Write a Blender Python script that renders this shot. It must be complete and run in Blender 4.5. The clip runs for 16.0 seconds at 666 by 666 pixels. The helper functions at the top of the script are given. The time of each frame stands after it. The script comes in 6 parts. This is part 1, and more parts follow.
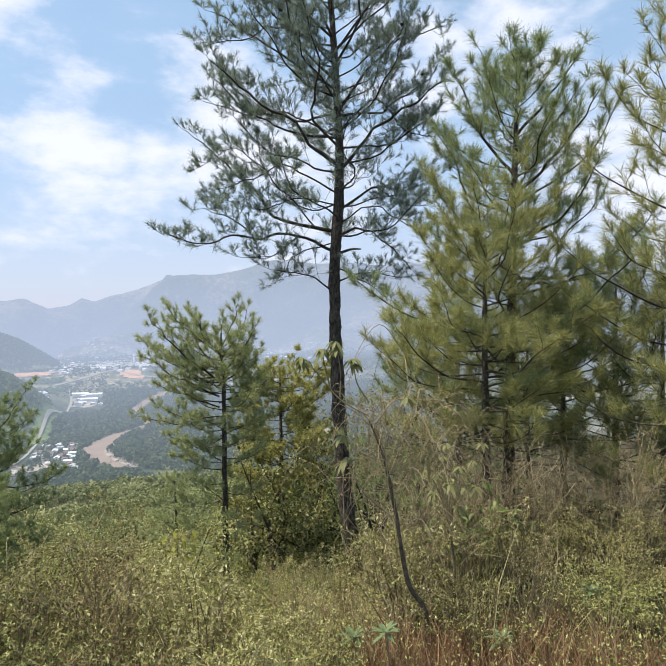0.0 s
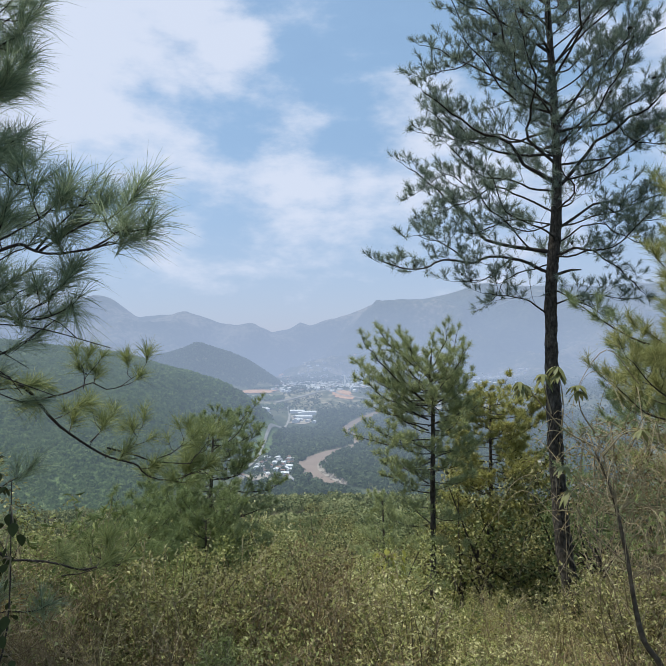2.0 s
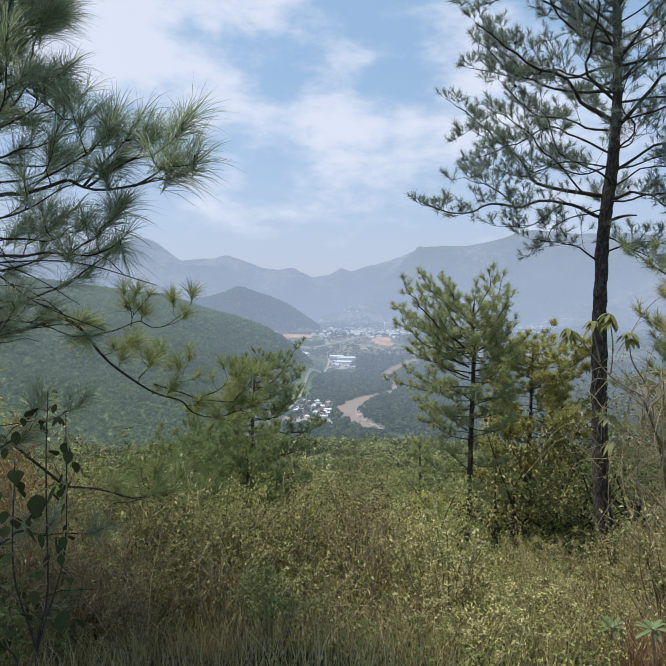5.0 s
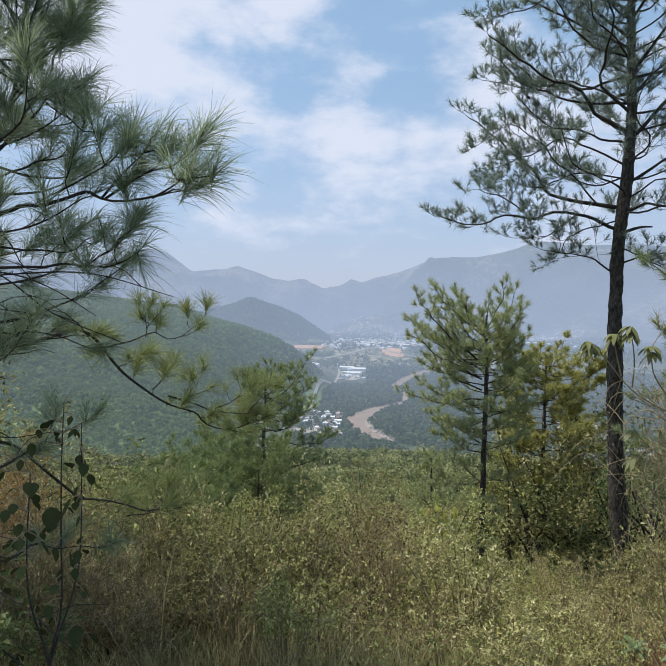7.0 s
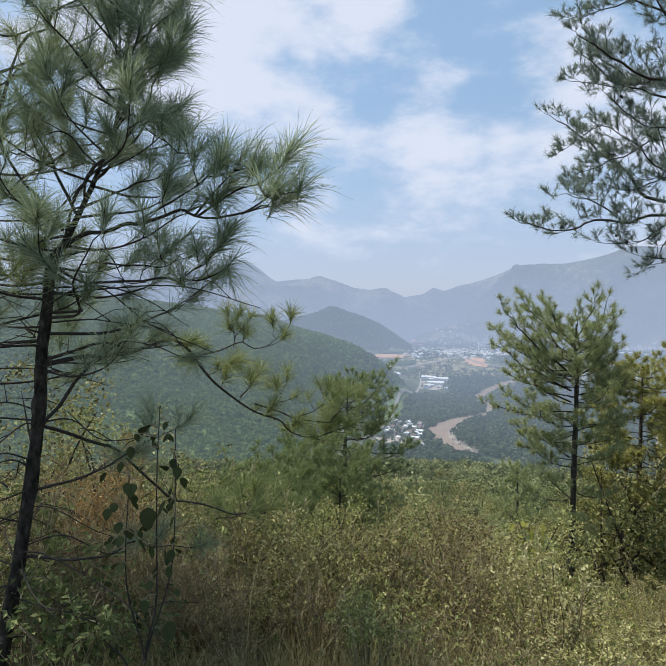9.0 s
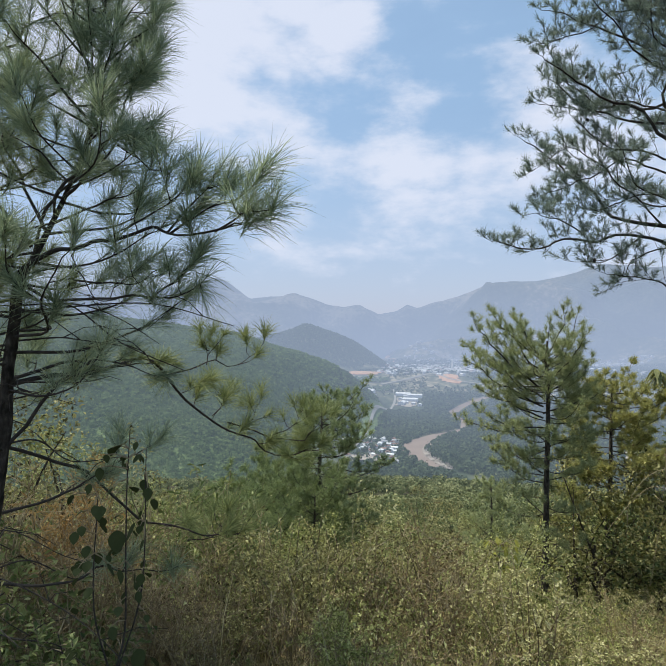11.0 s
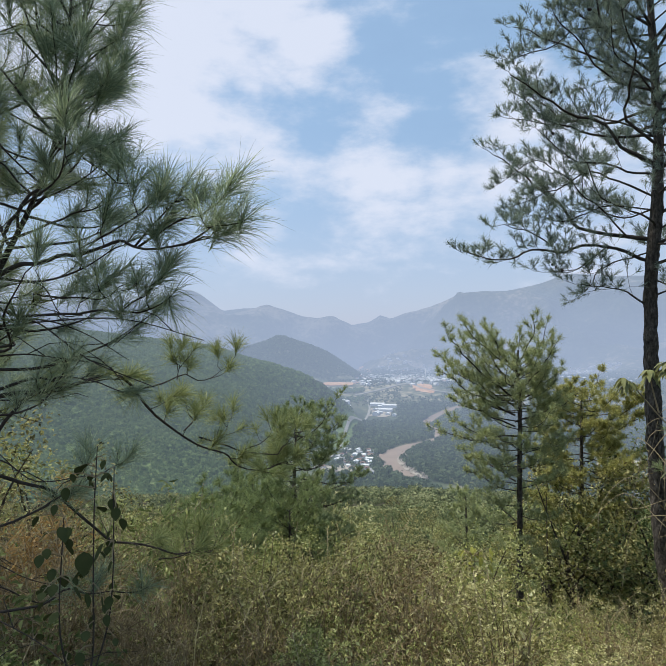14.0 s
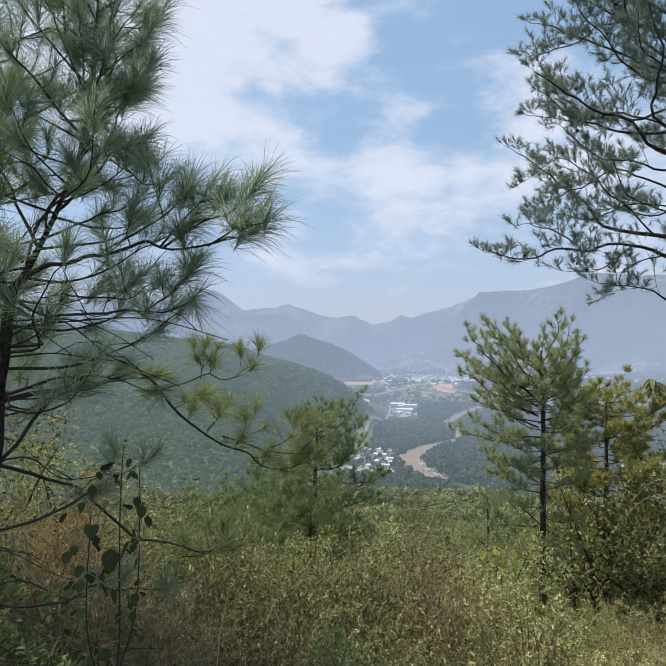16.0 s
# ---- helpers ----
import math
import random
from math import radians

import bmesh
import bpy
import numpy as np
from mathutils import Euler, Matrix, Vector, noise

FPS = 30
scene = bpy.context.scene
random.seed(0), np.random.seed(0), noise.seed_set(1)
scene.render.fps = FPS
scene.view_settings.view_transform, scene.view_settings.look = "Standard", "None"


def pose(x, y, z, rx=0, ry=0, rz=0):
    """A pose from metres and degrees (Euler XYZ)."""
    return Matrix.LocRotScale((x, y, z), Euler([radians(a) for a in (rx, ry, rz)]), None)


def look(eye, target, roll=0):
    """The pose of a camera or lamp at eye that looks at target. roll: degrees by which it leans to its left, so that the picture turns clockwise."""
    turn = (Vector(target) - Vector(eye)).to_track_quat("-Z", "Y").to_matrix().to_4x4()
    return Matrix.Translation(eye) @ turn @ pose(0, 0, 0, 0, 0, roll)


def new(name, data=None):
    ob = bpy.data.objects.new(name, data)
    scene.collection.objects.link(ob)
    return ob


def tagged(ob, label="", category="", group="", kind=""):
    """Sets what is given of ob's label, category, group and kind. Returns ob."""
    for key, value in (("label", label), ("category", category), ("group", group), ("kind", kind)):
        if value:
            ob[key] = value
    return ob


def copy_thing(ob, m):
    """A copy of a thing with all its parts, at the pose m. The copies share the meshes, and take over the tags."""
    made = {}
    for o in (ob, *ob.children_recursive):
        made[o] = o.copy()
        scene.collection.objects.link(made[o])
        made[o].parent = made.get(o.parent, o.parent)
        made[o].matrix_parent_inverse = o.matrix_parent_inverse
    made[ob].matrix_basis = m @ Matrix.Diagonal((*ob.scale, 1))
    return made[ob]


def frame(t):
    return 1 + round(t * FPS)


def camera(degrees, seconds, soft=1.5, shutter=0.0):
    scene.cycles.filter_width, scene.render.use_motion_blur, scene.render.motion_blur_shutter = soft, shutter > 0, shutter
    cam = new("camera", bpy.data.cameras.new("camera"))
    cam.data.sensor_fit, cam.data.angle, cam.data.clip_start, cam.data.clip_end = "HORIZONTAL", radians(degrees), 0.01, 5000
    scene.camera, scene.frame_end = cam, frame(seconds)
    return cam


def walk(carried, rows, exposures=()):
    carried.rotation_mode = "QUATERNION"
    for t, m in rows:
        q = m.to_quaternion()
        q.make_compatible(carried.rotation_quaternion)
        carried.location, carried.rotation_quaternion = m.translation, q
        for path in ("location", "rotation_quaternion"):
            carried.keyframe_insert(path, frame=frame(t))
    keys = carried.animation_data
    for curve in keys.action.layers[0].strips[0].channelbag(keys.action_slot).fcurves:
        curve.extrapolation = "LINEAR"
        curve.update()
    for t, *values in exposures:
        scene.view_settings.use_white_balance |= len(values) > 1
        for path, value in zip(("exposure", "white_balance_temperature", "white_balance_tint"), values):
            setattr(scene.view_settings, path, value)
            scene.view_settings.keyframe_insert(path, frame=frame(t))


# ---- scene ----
cam = camera(57.72, 16.0, soft=0.6)

# seconds, place, turn to the left from +y, tilt up, roll
PATH = [
    (0.0, -0.000, -0.000, 1.600, 0.00, 0.08, -1.62),
    (0.5, -0.047, -0.018, 1.598, 5.76, -0.69, -1.23),
    (1.0, -0.052, -0.001, 1.581, 8.23, 0.18, 0.07),
    (1.5, -0.040, -0.060, 1.595, 14.92, 1.86, -0.01),
    (2.0, -0.046, -0.087, 1.595, 19.38, 2.72, -0.49),
    (2.5, -0.052, -0.101, 1.595, 20.62, 2.09, -0.22),
    (3.0, -0.060, -0.088, 1.588, 19.88, 0.53, 0.32),
    (3.5, -0.058, -0.073, 1.584, 21.74, 0.94, 0.50),
    (4.0, -0.062, -0.070, 1.583, 20.94, -0.28, 0.78),
    (4.5, -0.060, -0.080, 1.574, 22.39, -1.74, 0.75),
    (4.7, -0.063, -0.078, 1.572, 23.21, -2.36, 0.58),
    (6.8, -0.114, -0.050, 1.575, 22.71, -2.46, 0.81),
    (7.0, -0.112, -0.059, 1.577, 24.17, -1.37, 0.76),
    (7.5, -0.109, -0.073, 1.581, 27.62, -0.55, 0.60),
    (8.0, -0.107, -0.086, 1.584, 31.46, 0.59, -0.10),
    (8.5, -0.104, -0.098, 1.586, 33.89, 0.13, 0.51),
    (9.0, -0.106, -0.088, 1.584, 31.87, -0.61, 0.67),
    (9.2, -0.107, -0.085, 1.583, 31.38, -0.30, 0.49),
    (11.3, -0.108, -0.080, 1.588, 29.12, 1.06, 0.46),
    (11.5, -0.104, -0.080, 1.587, 28.81, 0.68, 0.21),
    (12.0, -0.105, -0.072, 1.587, 28.06, 0.69, 0.05),
    (12.5, -0.106, -0.068, 1.588, 27.92, 0.38, 0.16),
    (13.0, -0.107, -0.065, 1.589, 27.62, 0.40, 0.19),
    (13.5, -0.102, -0.067, 1.603, 27.06, 3.06, -0.06),
    (14.0, -0.103, -0.065, 1.597, 26.97, 2.09, -0.17),
    (14.5, -0.104, -0.064, 1.601, 26.99, 1.93, -0.18),
    (15.0, -0.110, -0.057, 1.597, 26.54, 1.29, 0.05),
    (15.5, -0.119, -0.058, 1.599, 28.17, 1.57, -0.06),
    (16.0, -0.118, -0.068, 1.598, 28.91, 2.06, -0.02),
]
walk(cam, [(r[0], pose(r[1], r[2], r[3], 90 + r[5], 0, r[4]) @ pose(0, 0, 0, 0, 0, r[6])) for r in PATH],
     [(0, 0.35, 6900, 8), (0.7, 0.2, 6750, 8), (1.5, 0.0, 6350, 5), (2.5, -0.08, 6380, 5), (3.2, -0.05, 6420, 5), (4.5, 0, 6550, 6), (16, 0, 6550, 6)])
EYE = 1.6


EYE_MID, EYE_LATE = Vector((-0.058, -0.073, 1.584)), Vector((-0.106, -0.088, 1.584))  # where the walker stands later on


def polar(az, dist, el, eye=Vector((0, 0, 1.6))):
    """A point at a bearing (degrees to the left of +y), a level distance and an elevation seen from the viewpoint."""
    a = radians(az)
    return eye + Vector((-math.sin(a) * dist, math.cos(a) * dist, dist * math.tan(radians(el))))


def heading(az, el):
    a, e = radians(az), radians(el)
    return Vector((-math.sin(a) * math.cos(e), math.cos(a) * math.cos(e), math.sin(e)))


# ---- light ----
SUN_AZ, SUN_EL = 100, 64
world = bpy.data.worlds.new("sky")
scene.world = world
world.use_nodes = True
wn, wl = world.node_tree.nodes, world.node_tree.links
wn.clear()


def wnode(kind):
    return wn.new(kind)


def wmath(op, a, b=None, clamp=False):
    n = wnode("ShaderNodeMath")
    n.operation, n.use_clamp = op, clamp
    for i, v in enumerate((a, b)):
        if v is None:
            continue
        if isinstance(v, bpy.types.NodeSocket):
            wl.new(v, n.inputs[i])
        else:
            n.inputs[i].default_value = v
    return n.outputs[0]


sky = wnode("ShaderNodeTexSky")
sky.sky_type, sky.sun_disc = "NISHITA", False
sky.sun_elevation, sky.sun_rotation = radians(SUN_EL), radians(-SUN_AZ)
sky.altitude, sky.air_density, sky.dust_density, sky.ozone_density = 600, 1.0, 1.6, 1.2
way = wnode("ShaderNodeTexCoord").outputs["Generated"]
sep = wnode("ShaderNodeSeparateXYZ")
wl.new(way, sep.inputs[0])
puff = wnode("ShaderNodeTexNoise")
puff.inputs["Scale"].default_value, puff.inputs["Detail"].default_value, puff.inputs["Roughness"].default_value = 7.0, 8, 0.58
stretch = wnode("ShaderNodeMapping")
stretch.inputs["Scale"].default_value = (1, 1, 2.2)
wl.new(way, stretch.inputs[0])
wl.new(stretch.outputs[0], puff.inputs["Vector"])
cover = wmath("MULTIPLY", wmath("SUBTRACT", puff.outputs[0], 0.56), 2.0)
# cloud banks: bearing, elevation, half width in degrees, weight
for az, el, wide, weight in ((42, 25, 12, 0.95), (50, 27, 10, 0.8), (28, 27, 3.0, 0.5), (23.6, 22.4, 3.2, 0.55), (11, 22.5, 4, 0.8), (30, 14.5, 7, 0.4),
                             (21, 14.3, 8, 0.55), (12, 14.5, 7, 0.45), (33.5, 9, 4, 0.4), (2, 14, 10, 0.6), (-14, 26, 9, 0.8), (-26, 14, 9, 0.9), (60, 14, 9, 0.6), (33, 32, 7, 0.8)):
    dot = wnode("ShaderNodeVectorMath")
    dot.operation = "DOT_PRODUCT"
    wl.new(way, dot.inputs[0])
    dot.inputs[1].default_value = heading(az, el)
    near = wmath("SUBTRACT", dot.outputs["Value"], math.cos(radians(wide * 1.25)))
    fall = wmath("DIVIDE", near, 1 - math.cos(radians(wide * 1.25)))
    cover = wmath("ADD", cover, wmath("MULTIPLY", wmath("MAXIMUM", fall, 0.0), weight))
cover = wmath("ADD", cover, wmath("MULTIPLY", wmath("SUBTRACT", puff.outputs[0], 0.5), 1.5))
cover = wmath("MULTIPLY", cover, 0.85, clamp=True)
smooth_cover = wmath("MULTIPLY", wmath("MULTIPLY", cover, cover), wmath("SUBTRACT", 3.0, wmath("MULTIPLY", cover, 2.0)), clamp=True)
low = wmath("SUBTRACT", 1.0, wmath("DIVIDE", wmath("MAXIMUM", sep.outputs[2], 0.0), 0.42), clamp=True)
haze = wmath("MULTIPLY", wmath("MULTIPLY", low, low), 0.92)


def wmix(fac, a, b):
    n = wnode("ShaderNodeMix")
    n.data_type = "RGBA"
    wl.new(fac, n.inputs["Factor"])
    for v, s in ((a, n.inputs[6]), (b, n.inputs[7])):
        if isinstance(v, bpy.types.NodeSocket):
            wl.new(v, s)
        else:
            s.default_value = (*v, 1)
    return n.outputs[2]


gain = wnode("ShaderNodeVectorMath")
gain.operation = "SCALE"
wl.new(sky.outputs[0], gain.inputs[0])
gain.inputs["Scale"].default_value = 0.15
veil = wmix(wmath("ADD", wmath("MULTIPLY", puff.outputs[0], 0.3), 0.35), gain.outputs[0], (0.42, 0.62, 0.90))
base_sky = wmix(haze, veil, (0.525, 0.535, 0.705))
full_sky = wmix(wmath("MULTIPLY", smooth_cover, 0.88), base_sky, (0.775, 0.81, 0.97))
bg = wnode("ShaderNodeBackground")
wl.new(full_sky, bg.inputs[0])
bg.inputs[1].default_value = 1.0
wl.new(bg.outputs[0], wnode("ShaderNodeOutputWorld").inputs[0])

sun_data = bpy.data.lights.new("sun", "SUN")
sun_data.energy, sun_data.angle, sun_data.color = 5.0, radians(5), (1.0, 0.95, 0.86)
sun = new("sun", sun_data)
sun.matrix_world = look(heading(SUN_AZ, SUN_EL) * 100, (0, 0, 0))


# ---- materials ----
def material(name, colours, scale=8.0, rough=0.85, bump=0.0, bump_scale=None, leafy=0.0, island=0.5, vector=(1, 1, 1), air=False, blotch=0.0, each=0.0):
    """A surface whose colour runs through the given colours by noise and by random piece; leafy lets light through it;
    air paints distance haze over it as a glow that grows with distance."""
    m = bpy.data.materials.new(name)
    m.use_nodes = True
    nodes, links = m.node_tree.nodes, m.node_tree.links
    nodes.clear()
    out = nodes.new("ShaderNodeOutputMaterial")
    coord = nodes.new("ShaderNodeTexCoord")
    geo = nodes.new("ShaderNodeNewGeometry")
    mapping = nodes.new("ShaderNodeMapping")
    mapping.inputs["Scale"].default_value = vector
    links.new(geo.outputs["Position"] if air or island == 0 else coord.outputs["Object"], mapping.inputs[0])
    tex = nodes.new("ShaderNodeTexNoise")
    tex.inputs["Scale"].default_value, tex.inputs["Detail"].default_value, tex.inputs["Roughness"].default_value = scale, 6, 0.6
    links.new(mapping.outputs[0], tex.inputs["Vector"])
    mixed = nodes.new("ShaderNodeMix")
    mixed.data_type = "FLOAT"
    mixed.inputs["Factor"].default_value = island
    links.new(tex.outputs[0], mixed.inputs[2])
    links.new(geo.outputs["Random Per Island"], mixed.inputs[3])
    value = mixed.outputs[0]
    if blotch:
        big = nodes.new("ShaderNodeTexNoise")
        big.inputs["Scale"].default_value, big.inputs["Detail"].default_value = blotch, 3
        links.new(mapping.outputs[0], big.inputs["Vector"])
        add = nodes.new("ShaderNodeMath")
        add.operation = "MULTIPLY_ADD"
        links.new(big.outputs[0], add.inputs[0])
        add.inputs[1].default_value = 1.1
        sub = nodes.new("ShaderNodeMath")
        sub.operation = "SUBTRACT"
        links.new(value, sub.inputs[0])
        sub.inputs[1].default_value = 0.55
        links.new(sub.outputs[0], add.inputs[2])
        value = add.outputs[0]
    if each:
        info, shift = nodes.new("ShaderNodeObjectInfo"), nodes.new("ShaderNodeMath")
        shift.operation = "MULTIPLY_ADD"
        links.new(info.outputs["Random"], shift.inputs[0])
        shift.inputs[1].default_value = each
        less = nodes.new("ShaderNodeMath")
        less.operation = "SUBTRACT"
        links.new(value, less.inputs[0])
        less.inputs[1].default_value = each / 2
        links.new(less.outputs[0], shift.inputs[2])
        value = shift.outputs[0]
    ramp = nodes.new("ShaderNodeValToRGB")
    links.new(value, ramp.inputs[0])
    stops = ramp.color_ramp.elements
    lo, hi = (0.05, 0.95) if island >= 0.5 else (0.28, 0.72)
    for i, c in enumerate(colours):
        at = lo + (hi - lo) * i / max(1, len(colours) - 1)
        e = stops[i] if i < 2 else stops.new(at)
        e.position, e.color = at, (*c, 1)
    colour = ramp.outputs[0]
    if leafy:
        a, b, mx = nodes.new("ShaderNodeBsdfPrincipled"), nodes.new("ShaderNodeBsdfTranslucent"), nodes.new("ShaderNodeMixShader")
        a.inputs["Roughness"].default_value = rough
        a.inputs["Specular IOR Level"].default_value = 0.2
        links.new(colour, a.inputs["Base Color"])
        links.new(colour, b.inputs[0])
        mx.inputs[0].default_value = leafy
        links.new(a.outputs[0], mx.inputs[1])
        links.new(b.outputs[0], mx.inputs[2])
        shader = mx.outputs[0]
    else:
        a = nodes.new("ShaderNodeBsdfPrincipled")
        a.inputs["Roughness"].default_value = rough
        a.inputs["Specular IOR Level"].default_value = 0.12
        links.new(colour, a.inputs["Base Color"])
        shader = a.outputs[0]
    if bump:
        bt, bn = nodes.new("ShaderNodeTexNoise"), nodes.new("ShaderNodeBump")
        bt.inputs["Scale"].default_value, bt.inputs["Detail"].default_value = bump_scale or scale * 3, 5
        links.new(mapping.outputs[0], bt.inputs["Vector"])
        links.new(bt.outputs[0], bn.inputs["Height"])
        bn.inputs["Strength"].default_value, bn.inputs["Distance"].default_value = 0.8, bump
        links.new(bn.outputs[0], a.inputs["Normal"])
    # distance haze painted on as emission, denser far off and low down
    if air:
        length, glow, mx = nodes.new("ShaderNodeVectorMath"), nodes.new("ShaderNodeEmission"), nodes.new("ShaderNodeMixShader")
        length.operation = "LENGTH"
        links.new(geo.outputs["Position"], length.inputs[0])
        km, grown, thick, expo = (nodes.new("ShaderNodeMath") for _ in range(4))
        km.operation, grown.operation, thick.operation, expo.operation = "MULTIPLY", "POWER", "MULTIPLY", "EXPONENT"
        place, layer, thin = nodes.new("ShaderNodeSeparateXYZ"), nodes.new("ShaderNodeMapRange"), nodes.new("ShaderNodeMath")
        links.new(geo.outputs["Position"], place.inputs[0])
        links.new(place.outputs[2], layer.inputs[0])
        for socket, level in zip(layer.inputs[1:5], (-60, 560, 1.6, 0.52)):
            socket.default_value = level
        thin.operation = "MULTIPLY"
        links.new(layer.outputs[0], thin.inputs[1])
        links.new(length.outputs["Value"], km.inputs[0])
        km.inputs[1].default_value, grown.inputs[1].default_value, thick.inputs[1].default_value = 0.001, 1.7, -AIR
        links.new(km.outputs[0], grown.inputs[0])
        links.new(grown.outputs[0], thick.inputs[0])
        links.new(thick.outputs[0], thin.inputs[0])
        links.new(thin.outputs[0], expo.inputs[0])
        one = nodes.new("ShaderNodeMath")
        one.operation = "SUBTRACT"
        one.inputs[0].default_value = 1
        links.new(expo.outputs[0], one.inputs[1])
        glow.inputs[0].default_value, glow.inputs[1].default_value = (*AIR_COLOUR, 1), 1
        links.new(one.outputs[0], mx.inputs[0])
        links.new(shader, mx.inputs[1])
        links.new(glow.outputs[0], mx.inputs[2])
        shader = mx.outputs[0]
    links.new(shader, out.inputs[0])
    return m


AIR, AIR_COLOUR = 0.17, (0.375, 0.455, 0.645)  # strength of the painted haze at one kilometre; the colour it glows
BARK = material("pine_bark", [(0.016, 0.014, 0.011), (0.048, 0.041, 0.034), (0.10, 0.085, 0.07), (0.20, 0.18, 0.15)], 26, 0.95, 0.035, 30, island=0.12, vector=(1, 1, 0.45))
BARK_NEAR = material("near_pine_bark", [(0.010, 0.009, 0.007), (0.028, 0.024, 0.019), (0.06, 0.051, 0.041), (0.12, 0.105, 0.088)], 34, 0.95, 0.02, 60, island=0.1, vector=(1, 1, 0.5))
BARK_GREY = material("branch_bark", [(0.03, 0.026, 0.023), (0.085, 0.072, 0.062)], 18, 0.95, 0.004, 60, island=0.2)
SAPLING_BARK = material("sapling_bark", [(0.04, 0.032, 0.022), (0.10, 0.082, 0.058), (0.20, 0.165, 0.12)], 22, 0.9, 0.004, 60, island=0.2)
TWIG = material("dry_twig", [(0.10, 0.08, 0.045), (0.25, 0.20, 0.12), (0.44, 0.38, 0.25)], 6, 0.9, island=0.7)
NEEDLE_BLUE = material("pine_needle_cool", [(0.085, 0.118, 0.098), (0.205, 0.255, 0.20), (0.42, 0.47, 0.36)], 1.5, 0.5, leafy=0.42, island=0.6)
NEEDLE_GREEN = material("pine_needle_green", [(0.10, 0.135, 0.06), (0.255, 0.305, 0.14), (0.50, 0.54, 0.29)], 1.5, 0.5, leafy=0.42, island=0.6)
NEEDLE_YELLOW = material("pine_needle_yellow", [(0.13, 0.14, 0.05), (0.33, 0.335, 0.125), (0.60, 0.57, 0.27)], 1.5, 0.5, leafy=0.42, island=0.6)
LEAF_TIER = material("yellow_tier_needle", [(0.15, 0.16, 0.05), (0.39, 0.38, 0.125), (0.68, 0.62, 0.27)], 1.5, 0.5, leafy=0.42, island=0.6)
NEEDLE_SMALL = material("pine_needle_pale", [(0.14, 0.17, 0.075), (0.35, 0.385, 0.18), (0.62, 0.64, 0.34)], 1.5, 0.5, leafy=0.45, island=0.6)
LEAF_ORANGE = material("orange_dry_needle", [(0.20, 0.12, 0.04), (0.38, 0.24, 0.09), (0.56, 0.42, 0.19)], 2, 0.7, leafy=0.3, island=0.7)
NEEDLE_DARK = material("pine_needle_dark", [(0.10, 0.135, 0.055), (0.21, 0.26, 0.105), (0.42, 0.46, 0.20)], 1.5, 0.5, leafy=0.4, island=0.6)
NEEDLE_YELLOW_NEAR = material("pine_needle_long_yellow", [(0.09, 0.115, 0.045), (0.24, 0.275, 0.105), (0.46, 0.48, 0.22)], 1.5, 0.45, leafy=0.45, island=0.6)
NEEDLE_NEAR = material("pine_needle_long", [(0.10, 0.14, 0.085), (0.26, 0.32, 0.19), (0.56, 0.61, 0.40)], 1.5, 0.45, leafy=0.5, island=0.6)
LEAF_OLIVE = material("shrub_leaf_olive", [(0.06, 0.053, 0.019), (0.225, 0.205, 0.078), (0.42, 0.395, 0.16), (0.74, 0.70, 0.40)], 2, 0.55, leafy=0.32, island=0.7, blotch=0.55, each=0.3)
LEAF_GREEN = material("shrub_leaf_green", [(0.06, 0.072, 0.021), (0.19, 0.205, 0.062), (0.37, 0.385, 0.13), (0.62, 0.62, 0.30)], 2, 0.5, leafy=0.32, island=0.7, blotch=0.45, each=0.3)
LEAF_SAPLING = material("sapling_leaf", [(0.075, 0.09, 0.035), (0.18, 0.19, 0.075), (0.34, 0.32, 0.16)], 12, 0.5, leafy=0.3, island=0.5)
LEAF_BANK = material("bank_leaf", [(0.06, 0.09, 0.028), (0.16, 0.195, 0.062), (0.36, 0.38, 0.16)], 5, 0.5, leafy=0.25, island=0.7, each=0.3)
LEAF_TREE = material("tree_leaf_dark", [(0.07, 0.10, 0.034), (0.155, 0.185, 0.068), (0.29, 0.31, 0.125)], 2, 0.5, leafy=0.25, island=0.7, each=0.3)
LEAF_DRY = material("shrub_leaf_dry", [(0.10, 0.07, 0.03), (0.25, 0.19, 0.085), (0.47, 0.39, 0.21)], 2, 0.7, leafy=0.3, island=0.7, each=0.3)
LEAF_YELLOW = material("leaf_yellow_green", [(0.16, 0.18, 0.03), (0.30, 0.30, 0.06), (0.42, 0.38, 0.09)], 2, 0.5, leafy=0.35, island=0.7)
LEAF_DARK = material("broad_leaf_dark", [(0.024, 0.032, 0.012), (0.055, 0.068, 0.024), (0.12, 0.13, 0.05)], 9, 0.9, leafy=0.2, island=0.5)
LEAF_ROSETTE = material("rosette_leaf", [(0.10, 0.15, 0.07), (0.20, 0.26, 0.12)], 6, 0.5, leafy=0.25, island=0.5)
GRASS = material("dry_grass", [(0.23, 0.19, 0.075), (0.43, 0.37, 0.17), (0.66, 0.59, 0.34)], 2, 0.8, leafy=0.25, island=0.8)
GRASS_RED = material("red_dry_grass", [(0.13, 0.065, 0.035), (0.23, 0.13, 0.07), (0.36, 0.24, 0.14)], 2, 0.8, leafy=0.25, island=0.8)
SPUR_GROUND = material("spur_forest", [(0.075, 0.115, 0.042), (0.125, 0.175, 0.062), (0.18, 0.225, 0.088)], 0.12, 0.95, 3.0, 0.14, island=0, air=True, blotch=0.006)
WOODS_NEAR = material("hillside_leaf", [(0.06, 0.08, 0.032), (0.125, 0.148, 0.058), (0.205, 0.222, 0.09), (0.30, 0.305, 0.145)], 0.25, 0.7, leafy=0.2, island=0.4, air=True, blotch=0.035)
